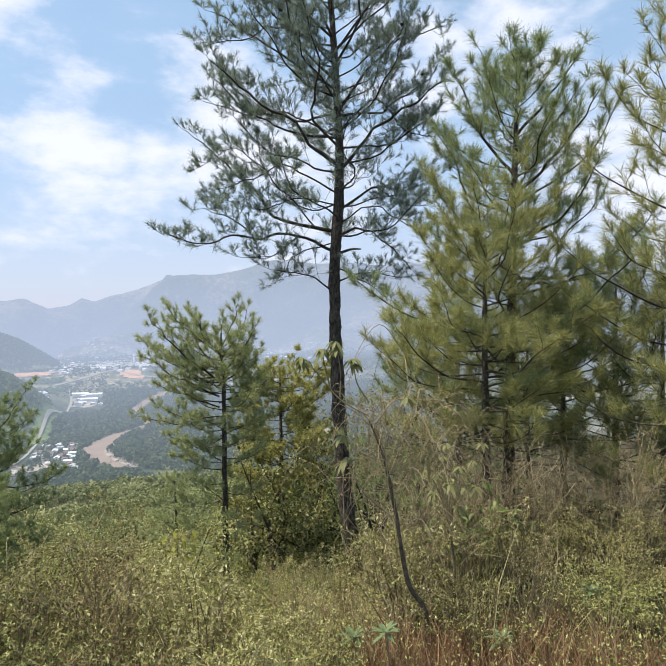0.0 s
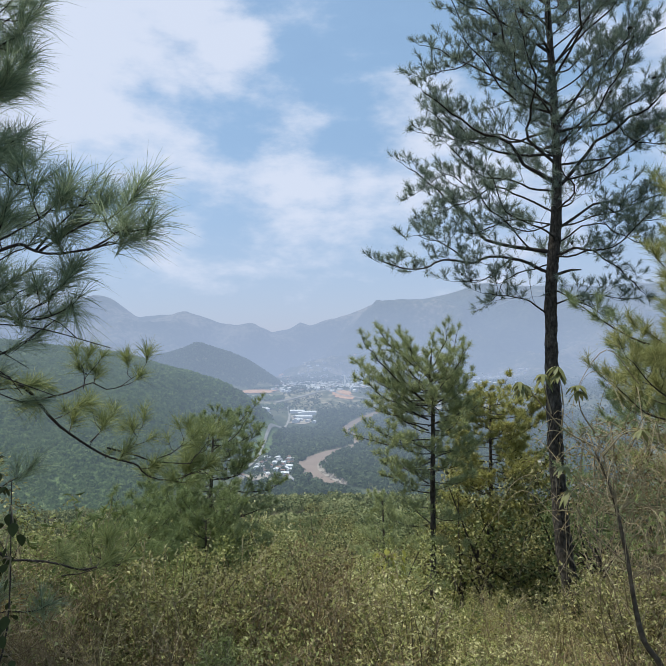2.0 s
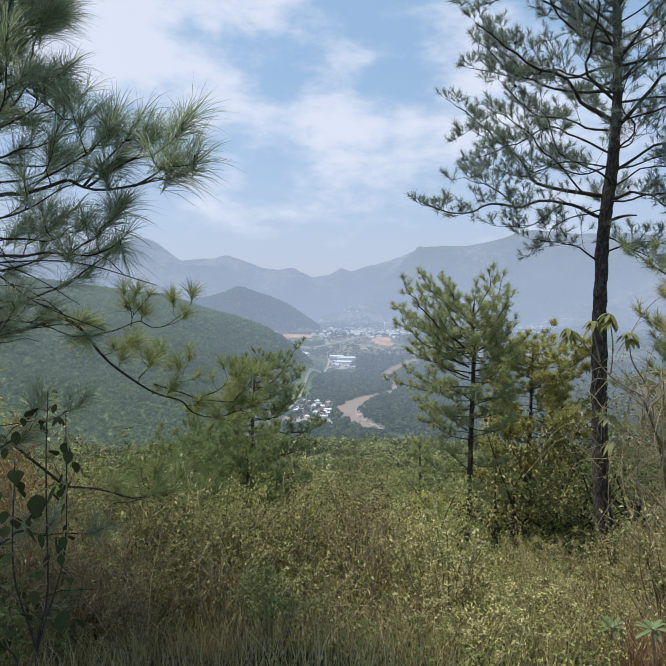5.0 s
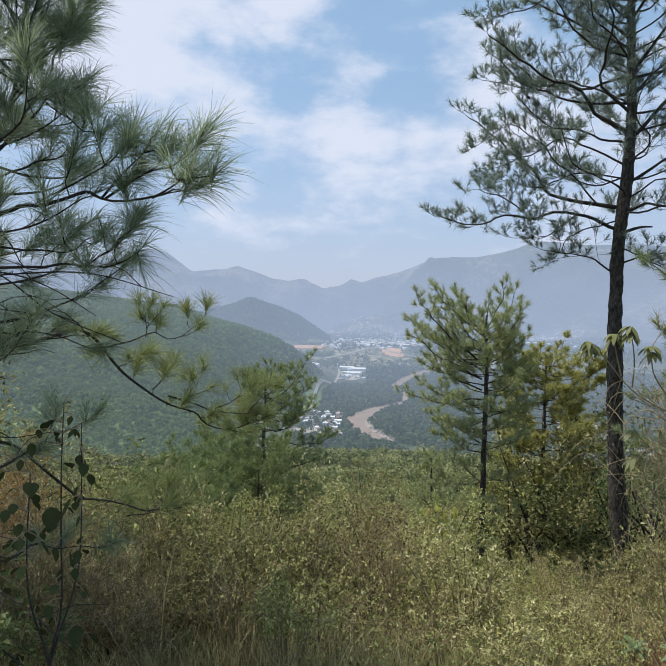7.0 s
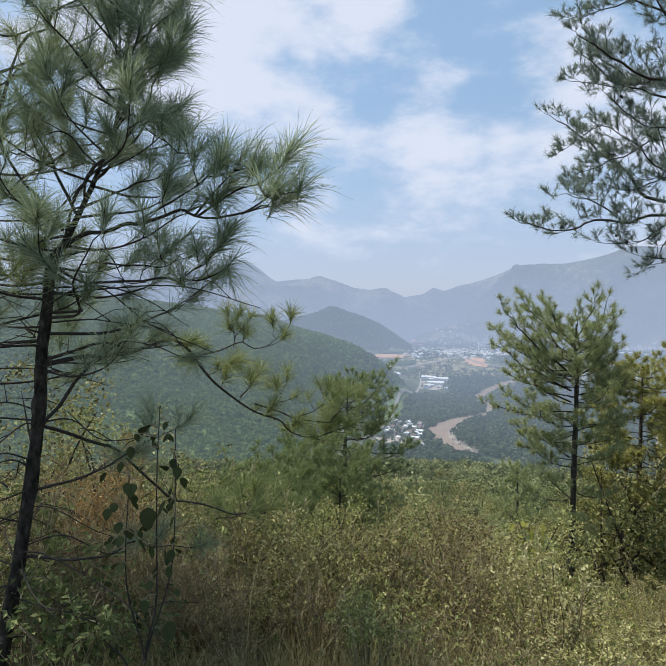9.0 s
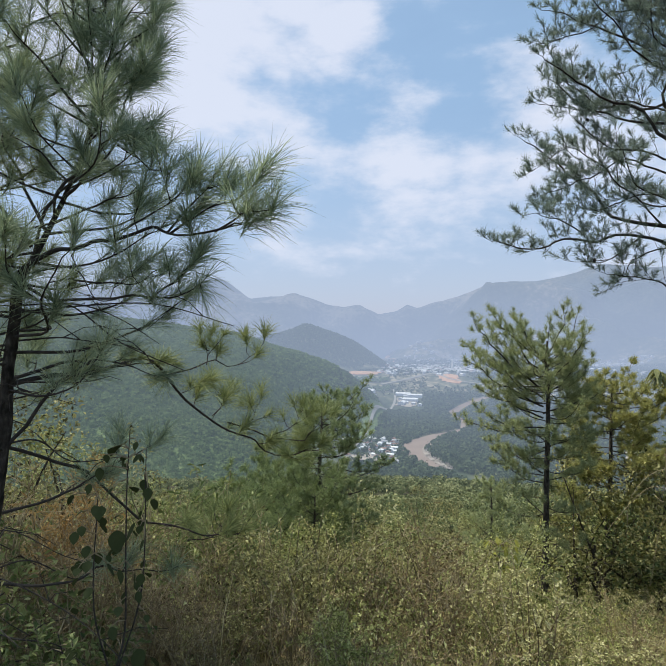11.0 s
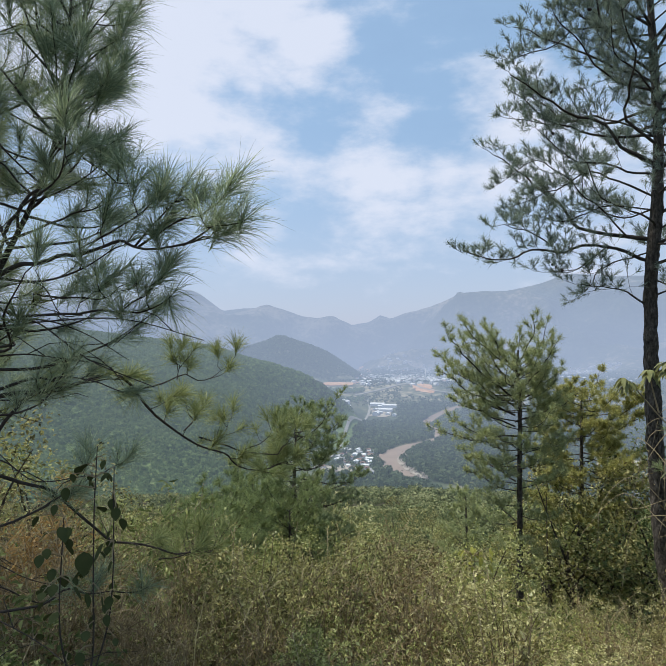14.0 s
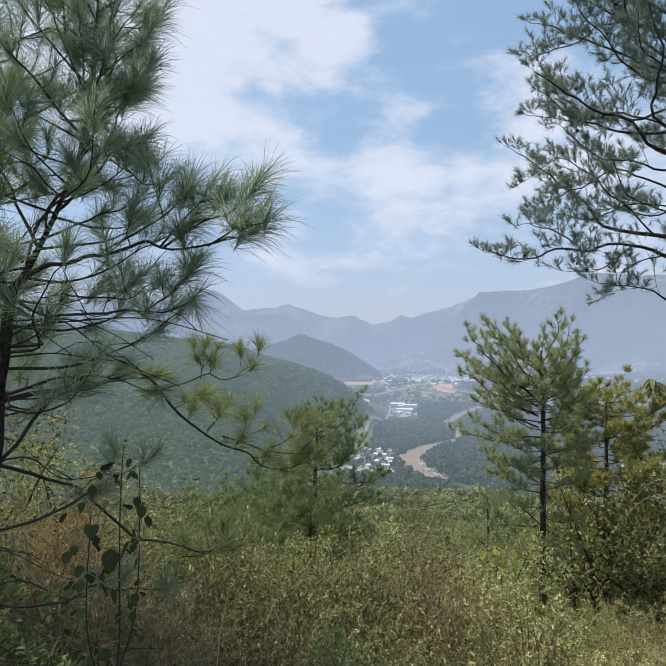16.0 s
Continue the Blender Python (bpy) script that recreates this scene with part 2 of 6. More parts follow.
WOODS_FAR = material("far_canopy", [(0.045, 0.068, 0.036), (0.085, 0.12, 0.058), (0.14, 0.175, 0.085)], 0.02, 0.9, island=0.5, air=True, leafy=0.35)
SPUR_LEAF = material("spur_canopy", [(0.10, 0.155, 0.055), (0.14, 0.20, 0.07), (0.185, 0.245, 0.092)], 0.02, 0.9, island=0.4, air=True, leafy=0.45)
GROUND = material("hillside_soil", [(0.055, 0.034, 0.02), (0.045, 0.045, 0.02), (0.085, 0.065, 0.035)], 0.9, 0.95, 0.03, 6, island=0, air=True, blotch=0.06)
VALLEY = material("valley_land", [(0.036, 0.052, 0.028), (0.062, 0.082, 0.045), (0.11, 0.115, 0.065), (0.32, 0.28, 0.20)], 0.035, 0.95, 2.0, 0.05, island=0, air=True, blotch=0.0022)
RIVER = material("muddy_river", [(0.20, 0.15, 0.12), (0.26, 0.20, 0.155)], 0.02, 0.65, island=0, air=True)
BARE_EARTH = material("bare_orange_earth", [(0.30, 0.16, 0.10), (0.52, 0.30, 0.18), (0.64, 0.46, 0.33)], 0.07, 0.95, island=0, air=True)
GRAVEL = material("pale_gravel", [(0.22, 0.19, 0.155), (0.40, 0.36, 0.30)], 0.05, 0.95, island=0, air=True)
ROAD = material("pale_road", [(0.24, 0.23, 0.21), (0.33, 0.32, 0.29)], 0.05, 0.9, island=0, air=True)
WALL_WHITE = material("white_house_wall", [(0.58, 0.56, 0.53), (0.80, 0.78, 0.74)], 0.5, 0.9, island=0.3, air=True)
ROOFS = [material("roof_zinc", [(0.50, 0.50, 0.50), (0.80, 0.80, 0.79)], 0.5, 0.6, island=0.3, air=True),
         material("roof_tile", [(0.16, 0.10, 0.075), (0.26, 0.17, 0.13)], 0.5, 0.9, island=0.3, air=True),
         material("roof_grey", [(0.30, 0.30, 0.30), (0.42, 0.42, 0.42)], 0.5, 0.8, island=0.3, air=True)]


# ---- building blocks ----
def mesh_of(name, verts, faces, mats, index=None, smooth=False):
    me = bpy.data.meshes.new(name)
    me.from_pydata([tuple(v) for v in verts] if not isinstance(verts, np.ndarray) else verts.tolist(), [], faces if isinstance(faces, list) else faces.tolist())
    for m in mats:
        me.materials.append(m)
    if index is not None:
        me.polygons.foreach_set("material_index", index)
    if smooth:
        me.polygons.foreach_set("use_smooth", [True] * len(me.polygons))
    me.update()
    return me


def thing(name, label, category, place, group="", kind=""):
    ob = new(name)
    ob.empty_display_size = 0.2
    ob.location = place
    return tagged(ob, label, category, group, kind)


def part(name, me, parent, label=""):
    ob = new(name, me)
    ob.parent = parent
    return tagged(ob, label)


def spline(points, steps=5):
    """A smooth line through the points."""
    p = [Vector(q) for q in points]
    p = [p[0] * 2 - p[1]] + p + [p[-1] * 2 - p[-2]]
    line = []
    for i in range(1, len(p) - 2):
        a, b, c, d = p[i - 1:i + 3]
        for k in range(steps):
            t = k / steps
            line.append(0.5 * (2 * b + (c - a) * t + (2 * a - 5 * b + 4 * c - d) * t * t + (3 * b - a - 3 * c + d) * t ** 3))
    line.append(p[-2])
    return line


class Wood:
    """Gathers tapered tubes into one mesh."""

    def __init__(self):
        self.v, self.f = [], []

    def tube(self, line, r0, r1, sides=5, rough=0.0, profile=None):
        n, first = len(line), len(self.v)
        for i, p in enumerate(line):
            ahead = (line[min(i + 1, n - 1)] - line[max(i - 1, 0)]).normalized()
            u = ahead.orthogonal().normalized() if abs(ahead.z) > 0.95 else ahead.cross(Vector((0, 0, 1))).normalized()
            w = ahead.cross(u)
            r = r0 + (r1 - r0) * i / max(1, n - 1) if profile is None else float(np.interp(i / max(1, n - 1), *profile))
            for k in range(sides):
                a = 2 * math.pi * k / sides
                rr = r * (1 + rough * noise.noise(Vector((p.x * 4, p.z * 7, k * 3.1))))
                self.v.append(p + u * (math.cos(a) * rr) + w * (math.sin(a) * rr))
        for i in range(n - 1):
            for k in range(sides):
                a, b = first + i * sides + k, first + i * sides + (k + 1) % sides
                self.f.append((a, b, b + sides, a + sides))
        self.f.append(tuple(first + (n - 1) * sides + k for k in range(sides)))

    def mesh(self, name, mat, origin):
        o = Vector(origin)
        return mesh_of(name, [v - o for v in self.v], self.f, [mat], smooth=True)


def needles_mesh(name, tufts, mat, origin, rng, count=28, length=0.19, width=0.0045, droop=0.25, spread=(12, 80), bent=False, back=0.85):
    """Bundles of needles round the ends of the twigs. tufts: rows of place and direction."""
    t = np.array(tufts, float).reshape(-1, 6)
    n = len(t)
    p, d = t[:, None, :3] - np.array(origin), t[:, None, 3:]
    d = d / np.linalg.norm(d, axis=2, keepdims=True)
    ref = np.where(np.abs(d[..., 2:]) > 0.9, [[[1.0, 0, 0]]], [[[0, 0, 1.0]]])
    u = np.cross(d, ref)
    u /= np.linalg.norm(u, axis=2, keepdims=True)
    w = np.cross(d, u)
    phi = rng.uniform(0, 2 * np.pi, (n, count, 1))
    th = np.radians(rng.uniform(spread[0], spread[1], (n, count, 1)))
    way = d * np.cos(th) + (u * np.cos(phi) + w * np.sin(phi)) * np.sin(th)
    size = length * rng.uniform(0.65, 1.05, (n, count, 1)) * rng.uniform(0.75, 1.1, (n, 1, 1))
    root = p - d * size * rng.uniform(-0.05, back, (n, count, 1))
    down = np.array([[[0, 0, -1.0]]])
    tip = root + way * size + down * size * droop
    side = np.cross(way, rng.normal(size=(n, count, 3)))
    side /= np.linalg.norm(side, axis=2, keepdims=True) + 1e-9
    half = side * width / 2
    if bent:
        mid = root + way * size * 0.55 + down * size * droop * 0.18
        v = np.stack([root - half, root + half, mid - half * 0.9, mid + half * 0.9, tip], 2).reshape(-1, 3)
        k = np.arange(n * count)[:, None] * 5
        faces = [x for a in k[:, 0].tolist() for x in ((a, a + 1, a + 3, a + 2), (a + 2, a + 3, a + 4))]
    else:
        v = np.stack([root - half, root + half, tip], 2).reshape(-1, 3)
        faces = np.arange(n * count * 3).reshape(-1, 3)
    return mesh_of(name, v, faces, [mat])


def leaves_mesh(name, rows, mat, rng, length=0.05, width=0.022, fold=0.25, scale=1.0):
    """Pointed leaves, folded along the midrib. rows: place and direction."""
    t = np.array(rows, float).reshape(-1, 6)
    n = len(t)
    p, d = t[:, :3], t[:, 3:]
    d = d / (np.linalg.norm(d, axis=1, keepdims=True) + 1e-9)
    s = np.cross(d, rng.normal(size=(n, 3)) * 0.6 + [0, 0, 1])
    s /= np.linalg.norm(s, axis=1, keepdims=True) + 1e-9
    nrm = np.cross(s, d)
    size = rng.uniform(0.6, 1.2, (n, 1)) * scale
    ln, wd = d * length * size, s * width / 2 * size
    lift = nrm * width * fold * size
    v = np.stack([p, p + ln * 0.5 + wd + lift, p + ln - nrm * length * 0.15 * size, p + ln * 0.5 - wd + lift], 1).reshape(-1, 3)
    k = np.arange(n)[:, None] * 4
    f = np.concatenate([k + [0, 1, 2], k + [0, 2, 3]], 1).reshape(-1, 3)
    return mesh_of(name, v, f, [mat])


# ---- the land ----
def ease(a, b, x):
    t = np.clip((x - a) / (b - a), 0, 1)
    return t * t * (3 - 2 * t)


def lattice(x, y, seed):
    h = np.sin(x * 127.1 + y * 311.7 + seed * 74.7) * 43758.5453
    return h - np.floor(h)


def rolling(x, y, size, octaves=4, seed=0):
    """Fractal value noise of the given size in metres, about -0.5 to 0.5."""
    total, amp, norm = 0.0, 1.0, 0.0
    for o in range(octaves):
        u, w = x / size * 2 ** o, y / size * 2 ** o
        i, j = np.floor(u), np.floor(w)
        a, b = u - i, w - j
        a, b = a * a * (3 - 2 * a), b * b * (3 - 2 * b)
        s = seed + o * 13
        total = total + amp * ((lattice(i, j, s) * (1 - a) + lattice(i + 1, j, s) * a) * (1 - b) + (lattice(i, j + 1, s) * (1 - a) + lattice(i + 1, j + 1, s) * a) * b - 0.5)
        norm, amp = norm + amp, amp * 0.5
    return total / norm


# elevation at which the hillside is seen, by the log of the distance
HILL_D = np.log([2.0, 3.0, 5.0, 8.0, 11.0, 13.0, 20.0, 30.0, 60.0, 120.0, 300.0])
HILL_E = [-38.7, -31.0, -26.8, -25.0, -24.4, -24.0, -22.4, -20.9, -18.4, -15.9, -13.0]
RIDGE_A, RIDGE_E = [20, 24, 26, 28, 30, 33, 35.3, 37, 39, 44, 48, 51, 60, 75], [-9, -7.0, -5.0, -3.1, -2.1, -1.0, -0.4, 0.2, 0.7, 1.3, 1.8, 2.0, 2.6, 3.0]
MOUND_A, MOUND_E = [20, 22, 24.7, 26, 27.5, 29.1, 30.6, 31.6, 32.3, 33.2, 34.6, 36, 40], [-4.2, -3.2, -1.7, -0.8, 0.2, 0.85, 1.3, 1.7, 1.7, 1.3, 0.9, 0.6, -1.0]
PEAK_A = [-60, -20, -7, -1.7, 6.2, 8.9, 15.2, 15.6, 17.5, 19.9, 21.5, 22.5, 23.6, 25.5, 28.3, 30.7, 33.1, 35.4, 37.3, 39.5, 41, 43, 48, 60]
PEAK_E = [3, 5, 5.8, 6.7, 7.0, 6.4, 5.45, 5.2, 4.6, 4.05, 3.5, 3.8, 3.2, 2.9, 2.8, 3.7, 4.45, 4.5, 4.3, 5.7, 6.0, 5.4, 4.4, 4]


def land(x, y):
    x, y = np.asarray(x, float), np.asarray(y, float)
    d = np.maximum(np.hypot(x, y), 0.05)
    az = np.degrees(np.arctan2(-x, y))
    ld = np.log(d)
    el = np.interp(ld, HILL_D, HILL_E)
    el = el + 7.0 * ease(2, -17, az) * ease(1.0, 2.0, ld) * (1 - 0.5 * ease(3.0, 4.5, ld))
    el = el + 3.0 * ease(45, 60, az) * ease(0.8, 1.6, ld) * (1 - ease(2.6, 3.6, ld))
    hill = EYE + d * np.tan(np.radians(el))
    hill = np.where(d < 2.0, 0.0, hill)
    hill = np.where(d > 300, EYE + 300 * math.tan(radians(-13.0)) - (d - 300) * 0.25, hill)
    floor = -160 + 70 * ease(1400, 2000, d) + 110 * ease(2600, 4600, d)
    low = np.maximum(hill, floor)
    # the long wooded spur on the far side of the side valley
    crest = EYE + 1300 * np.tan(np.radians(np.interp(az, RIDGE_A, RIDGE_E)))
    start = 1080 - 580 * ease(29, 39, az)
    spur = -165 + (crest + 165) * ease(start - 60, 1310, d) * (1 - 0.8 * ease(1330, 2100, d))
    low = np.maximum(low, np.where((az > 19) & (d > 380), spur, -999))
    mound = EYE + 2300 * np.tan(np.radians(np.interp(az, MOUND_A, MOUND_E)))
    low = np.maximum(low, np.where((az > 20) & (az < 42), -175 + (mound + 175) * np.exp(-((d - 2300) / 260) ** 2), -999))
    peak = EYE + 4600 * np.tan(np.radians(np.interp(az, PEAK_A, PEAK_E)))
    near_peak = -100 + (peak + 100) * ease(3300, 4600, d)
    low = np.maximum(low, np.where(d > 3300, near_peak, -999))
    relief = rolling(x, y, 260, 5, 3) * 46 * ease(450, 1000, d) * (1 - 0.8 * ease(1150, 1300, d)) * ease(-158, -120, low) + (0.35 - np.abs(rolling(x, y, 760, 5, 9)) * 2.6) * 330 * ease(2700, 3700, d) * (1 - 0.92 * ease(4250, 4560, d)) + rolling(x, y, 300, 5, 15) * 60 * ease(4200, 4560, d)
    relief = relief + rolling(x, y, 40, 4, 5) * 6 * ease(25, 120, d) * (1 - ease(330, 600, d)) + rolling(x, y, 2.2, 4, 7) * 0.28 * ease(1.5, 4, d) * (1 - ease(40, 90, d))
    z = low + relief
    # behind the viewpoint the shoulder of the hill goes on level
    front = ease(-0.25, 0.35, np.cos(np.radians(az - 18)))
    return z * front + (1 - front) * (rolling(x, y, 6, 4, 21) * 0.3 * ease(1.5, 4, d) - 0.02 * np.maximum(d - 40, 0))


def ground_at(az, d):
    a = radians(az)
    return float(land(-math.sin(a) * d, math.cos(a) * d))


def foot(az, d, sink=0.05):
    a = radians(az)
    return Vector((-math.sin(a) * d, math.cos(a) * d, ground_at(az, d) - sink))


def build_land():
    az = np.concatenate([np.arange(-42, 78, 0.3), np.arange(78, 318, 4.0)])
    ds = np.concatenate([[0.0], np.geomspace(0.6, 2400, 175), np.arange(2440, 4860, 34.0)])
    dd, aa = np.meshgrid(ds, np.radians(az), indexing="ij")
    x, y = -np.sin(aa) * dd, np.cos(aa) * dd
    z = land(x, y)
    v = np.stack([x, y, z], -1).reshape(-1, 3)
    n, m = len(ds), len(az)
    i, j = np.meshgrid(np.arange(n - 1), np.arange(m), indexing="ij")
    k = (j + 1) % m
    f = np.stack([i * m + j, i * m + k, (i + 1) * m + k, (i + 1) * m + j], -1).reshape(-1, 4)
    index = (np.repeat(ds[:-1], m) > 420).astype(int)
    fz = z.reshape(-1)[f].mean(1)
    fd, fa = np.repeat(ds[:-1], m), np.tile(az, n - 1)
    index[(fd > 420) & (fd < 1370) & (fa > 24) & (fa < 80) & (fz > -158)] = 2
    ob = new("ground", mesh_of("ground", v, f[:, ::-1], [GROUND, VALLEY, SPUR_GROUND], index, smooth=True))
    tagged(ob, "brushy hillside falling to a wide hazy river valley", "ground", kind="structure")


build_land()


def strip(name, label, category, line, widths, mat, lift=1.0):
    """A ribbon of land along a line of bearings and distances, laid on the ground."""
    pts = spline([(-math.sin(radians(a)) * d, math.cos(radians(a)) * d, 0) for a, d in line], 8)
    v, n = [], len(pts)
    for i, p in enumerate(pts):
        ahead = (pts[min(i + 1, n - 1)] - pts[max(i - 1, 0)]).normalized()
        s = Vector((-ahead.y, ahead.x, 0))
        q = i / (n - 1) * (len(widths) - 1)
        w = float(np.interp(q, range(len(widths)), widths)) / 2 * (1 + 0.22 * noise.noise(p * 0.02))
        for k in (-1, -0.33, 0.33, 1):
            e = p + s * w * k
            v.append((e.x, e.y, float(land(e.x, e.y)) + lift))
    f = [(i * 4 + k, i * 4 + k + 1, i * 4 + k + 5, i * 4 + k + 4) for i in range(n - 1) for k in range(3)]
    me = mesh_of(name, v, f, [mat], smooth=True)
    return tagged(new(name, me), label, category, kind="structure")


def patch(name, label, az, d, wide, deep, turn, mat, lift=1.5, seed=1, category="ground"):
    """An uneven flat field on the ground."""
    c = foot(az, d, 0)
    rnd = random.Random(seed)
    out = []
    for k in range(28):
        a = 2 * math.pi * k / 28
        r = 0.8 + 0.5 * noise.noise(Vector((math.cos(a) * 1.4, math.sin(a) * 1.4, seed))) + 0.35 * noise.noise(Vector((math.cos(a) * 5, math.sin(a) * 5, seed + 9)))
        sx = math.copysign(abs(math.cos(a)) ** 0.6, math.cos(a)) * wide / 2 * r
        sy = math.copysign(abs(math.sin(a)) ** 0.6, math.sin(a)) * deep / 2 * r
        t = radians(az + turn)
        out.append((c.x + sx * math.cos(t) - sy * math.sin(t), c.y + sx * math.sin(t) + sy * math.cos(t)))
    v = [(x, y, float(land(x, y)) + lift) for x, y in out] + [(c.x, c.y, c.z + lift)]
    f = [(k, (k + 1) % 28, 28) for k in range(28)]
    return tagged(new(name, mesh_of(name, v, f, [mat])), label, category, kind="structure")


strip("river", "brown muddy river bending through the valley", "river", [(9, 1950), (13.5, 1720), (17.0, 1560), (18.3, 1420), (17.2, 1290), (17.4, 1170), (20.2, 1070), (21.8, 960), (21.0, 865), (19.3, 815)],
      [16, 18, 20, 24, 18, 16, 28, 38, 36, 24], RIVER, 0.8)
strip("gravel_bank", "pale rocky bank on the inside of the river bend", "river bank", [(17.6, 1110), (19.4, 1030), (20.6, 950), (20.0, 868), (18.4, 800)], [4, 9, 13, 12, 5], GRAVEL, 1.3)
strip("road", "pale road running through the valley", "road", [(29.0, 860), (27.2, 960), (26.0, 1120), (25.0, 1300), (23.6, 1560), (23.7, 1720)], [4, 4, 5, 6, 6, 5], ROAD, 2.0)
strip("road", "pale embanked road with a bridge across the valley", "road", [(24.9, 1760), (22.4, 1830), (19.9, 1930), (18.4, 1840), (15.0, 1780), (10.0, 1770)], [9, 10, 10, 9, 8, 7], ROAD, 2.2)
patch("bare_field", "bare orange earthwork on the valley side", 26.5, 1940, 140, 110, 0, BARE_EARTH, 1.8, 2)
patch("bare_field", "bare orange earthwork beside the road", 18.6, 1870, 82, 160, 8, BARE_EARTH, 1.8, 3)
patch("bare_field", "pale dusty yard beside the village", 26.7, 860, 62, 70, 0, GRAVEL, 1.2, 4)
patch("bare_field", "pale yard of the white sheds", 22.6, 1560, 70, 110, 0, GRAVEL, 1.5, 5)
patch("bare_field", "pale clearing beside the road", 26.0, 1500, 40, 70, 0, GRAVEL, 3, 6)
patch("bare_field", "small bright green field beside the river", 15.2, 790, 40, 40, 0, WOODS_NEAR, 1.2, 7)
patch("bare_field", "pale stony clearing below the hillside", 1.8, 760, 70, 60, 0, GRAVEL, 40, 8)

field_rnd = random.Random(33)
for k in range(22):
    patch("bare_field", "pale dry field in the hazy valley", field_rnd.uniform(13, 25), field_rnd.uniform(2080, 3200), field_rnd.uniform(30, 110), field_rnd.uniform(40, 150), field_rnd.uniform(-30, 30), field_rnd.choice([GRAVEL, GRAVEL, BARE_EARTH]), 2.5, 40 + k)


for k in range(30):
    patch("bare_field", "pale field low on the hazy mountain side", field_rnd.uniform(8, 27), field_rnd.uniform(3200, 3650), field_rnd.uniform(20, 70), field_rnd.uniform(40, 110), field_rnd.uniform(-30, 30), field_rnd.choice([GRAVEL, BARE_EARTH, GRAVEL]), 5, 80 + k)


def build_mast():
    """A thin lattice mast above the far town."""
    base = foot(18.3, 2100, 0.5)
    mast = thing("radio_mast", "thin pale lattice mast above the far town", "mast", base)
    w = Wood()
    for k in range(3):
        a = k * 2.094
        w.tube([Vector((math.cos(a) * 3, math.sin(a) * 3, 0)), Vector((math.cos(a) * 0.5, math.sin(a) * 0.5, 42))], 1.1, 0.8, 5)
    part("leg", w.mesh("leg", WALL_WHITE, (0, 0, 0)), mast)
    for i in range(10):
        z0, z1 = i * 4.2, (i + 1) * 4.2
        b = Wood()
        for k in range(3):
            a, c = k * 2.094, (k + 1) * 2.094
            r0, r1 = 3 - 2.5 * z0 / 42, 3 - 2.5 * z1 / 42
            b.tube([Vector((math.cos(a) * r0, math.sin(a) * r0, z0)), Vector((math.cos(c) * r1, math.sin(c) * r1, z1))], 0.45, 0.45, 4)
        part("brace", b.mesh("brace", WALL_WHITE, (0, 0, 0)), mast)


build_mast()


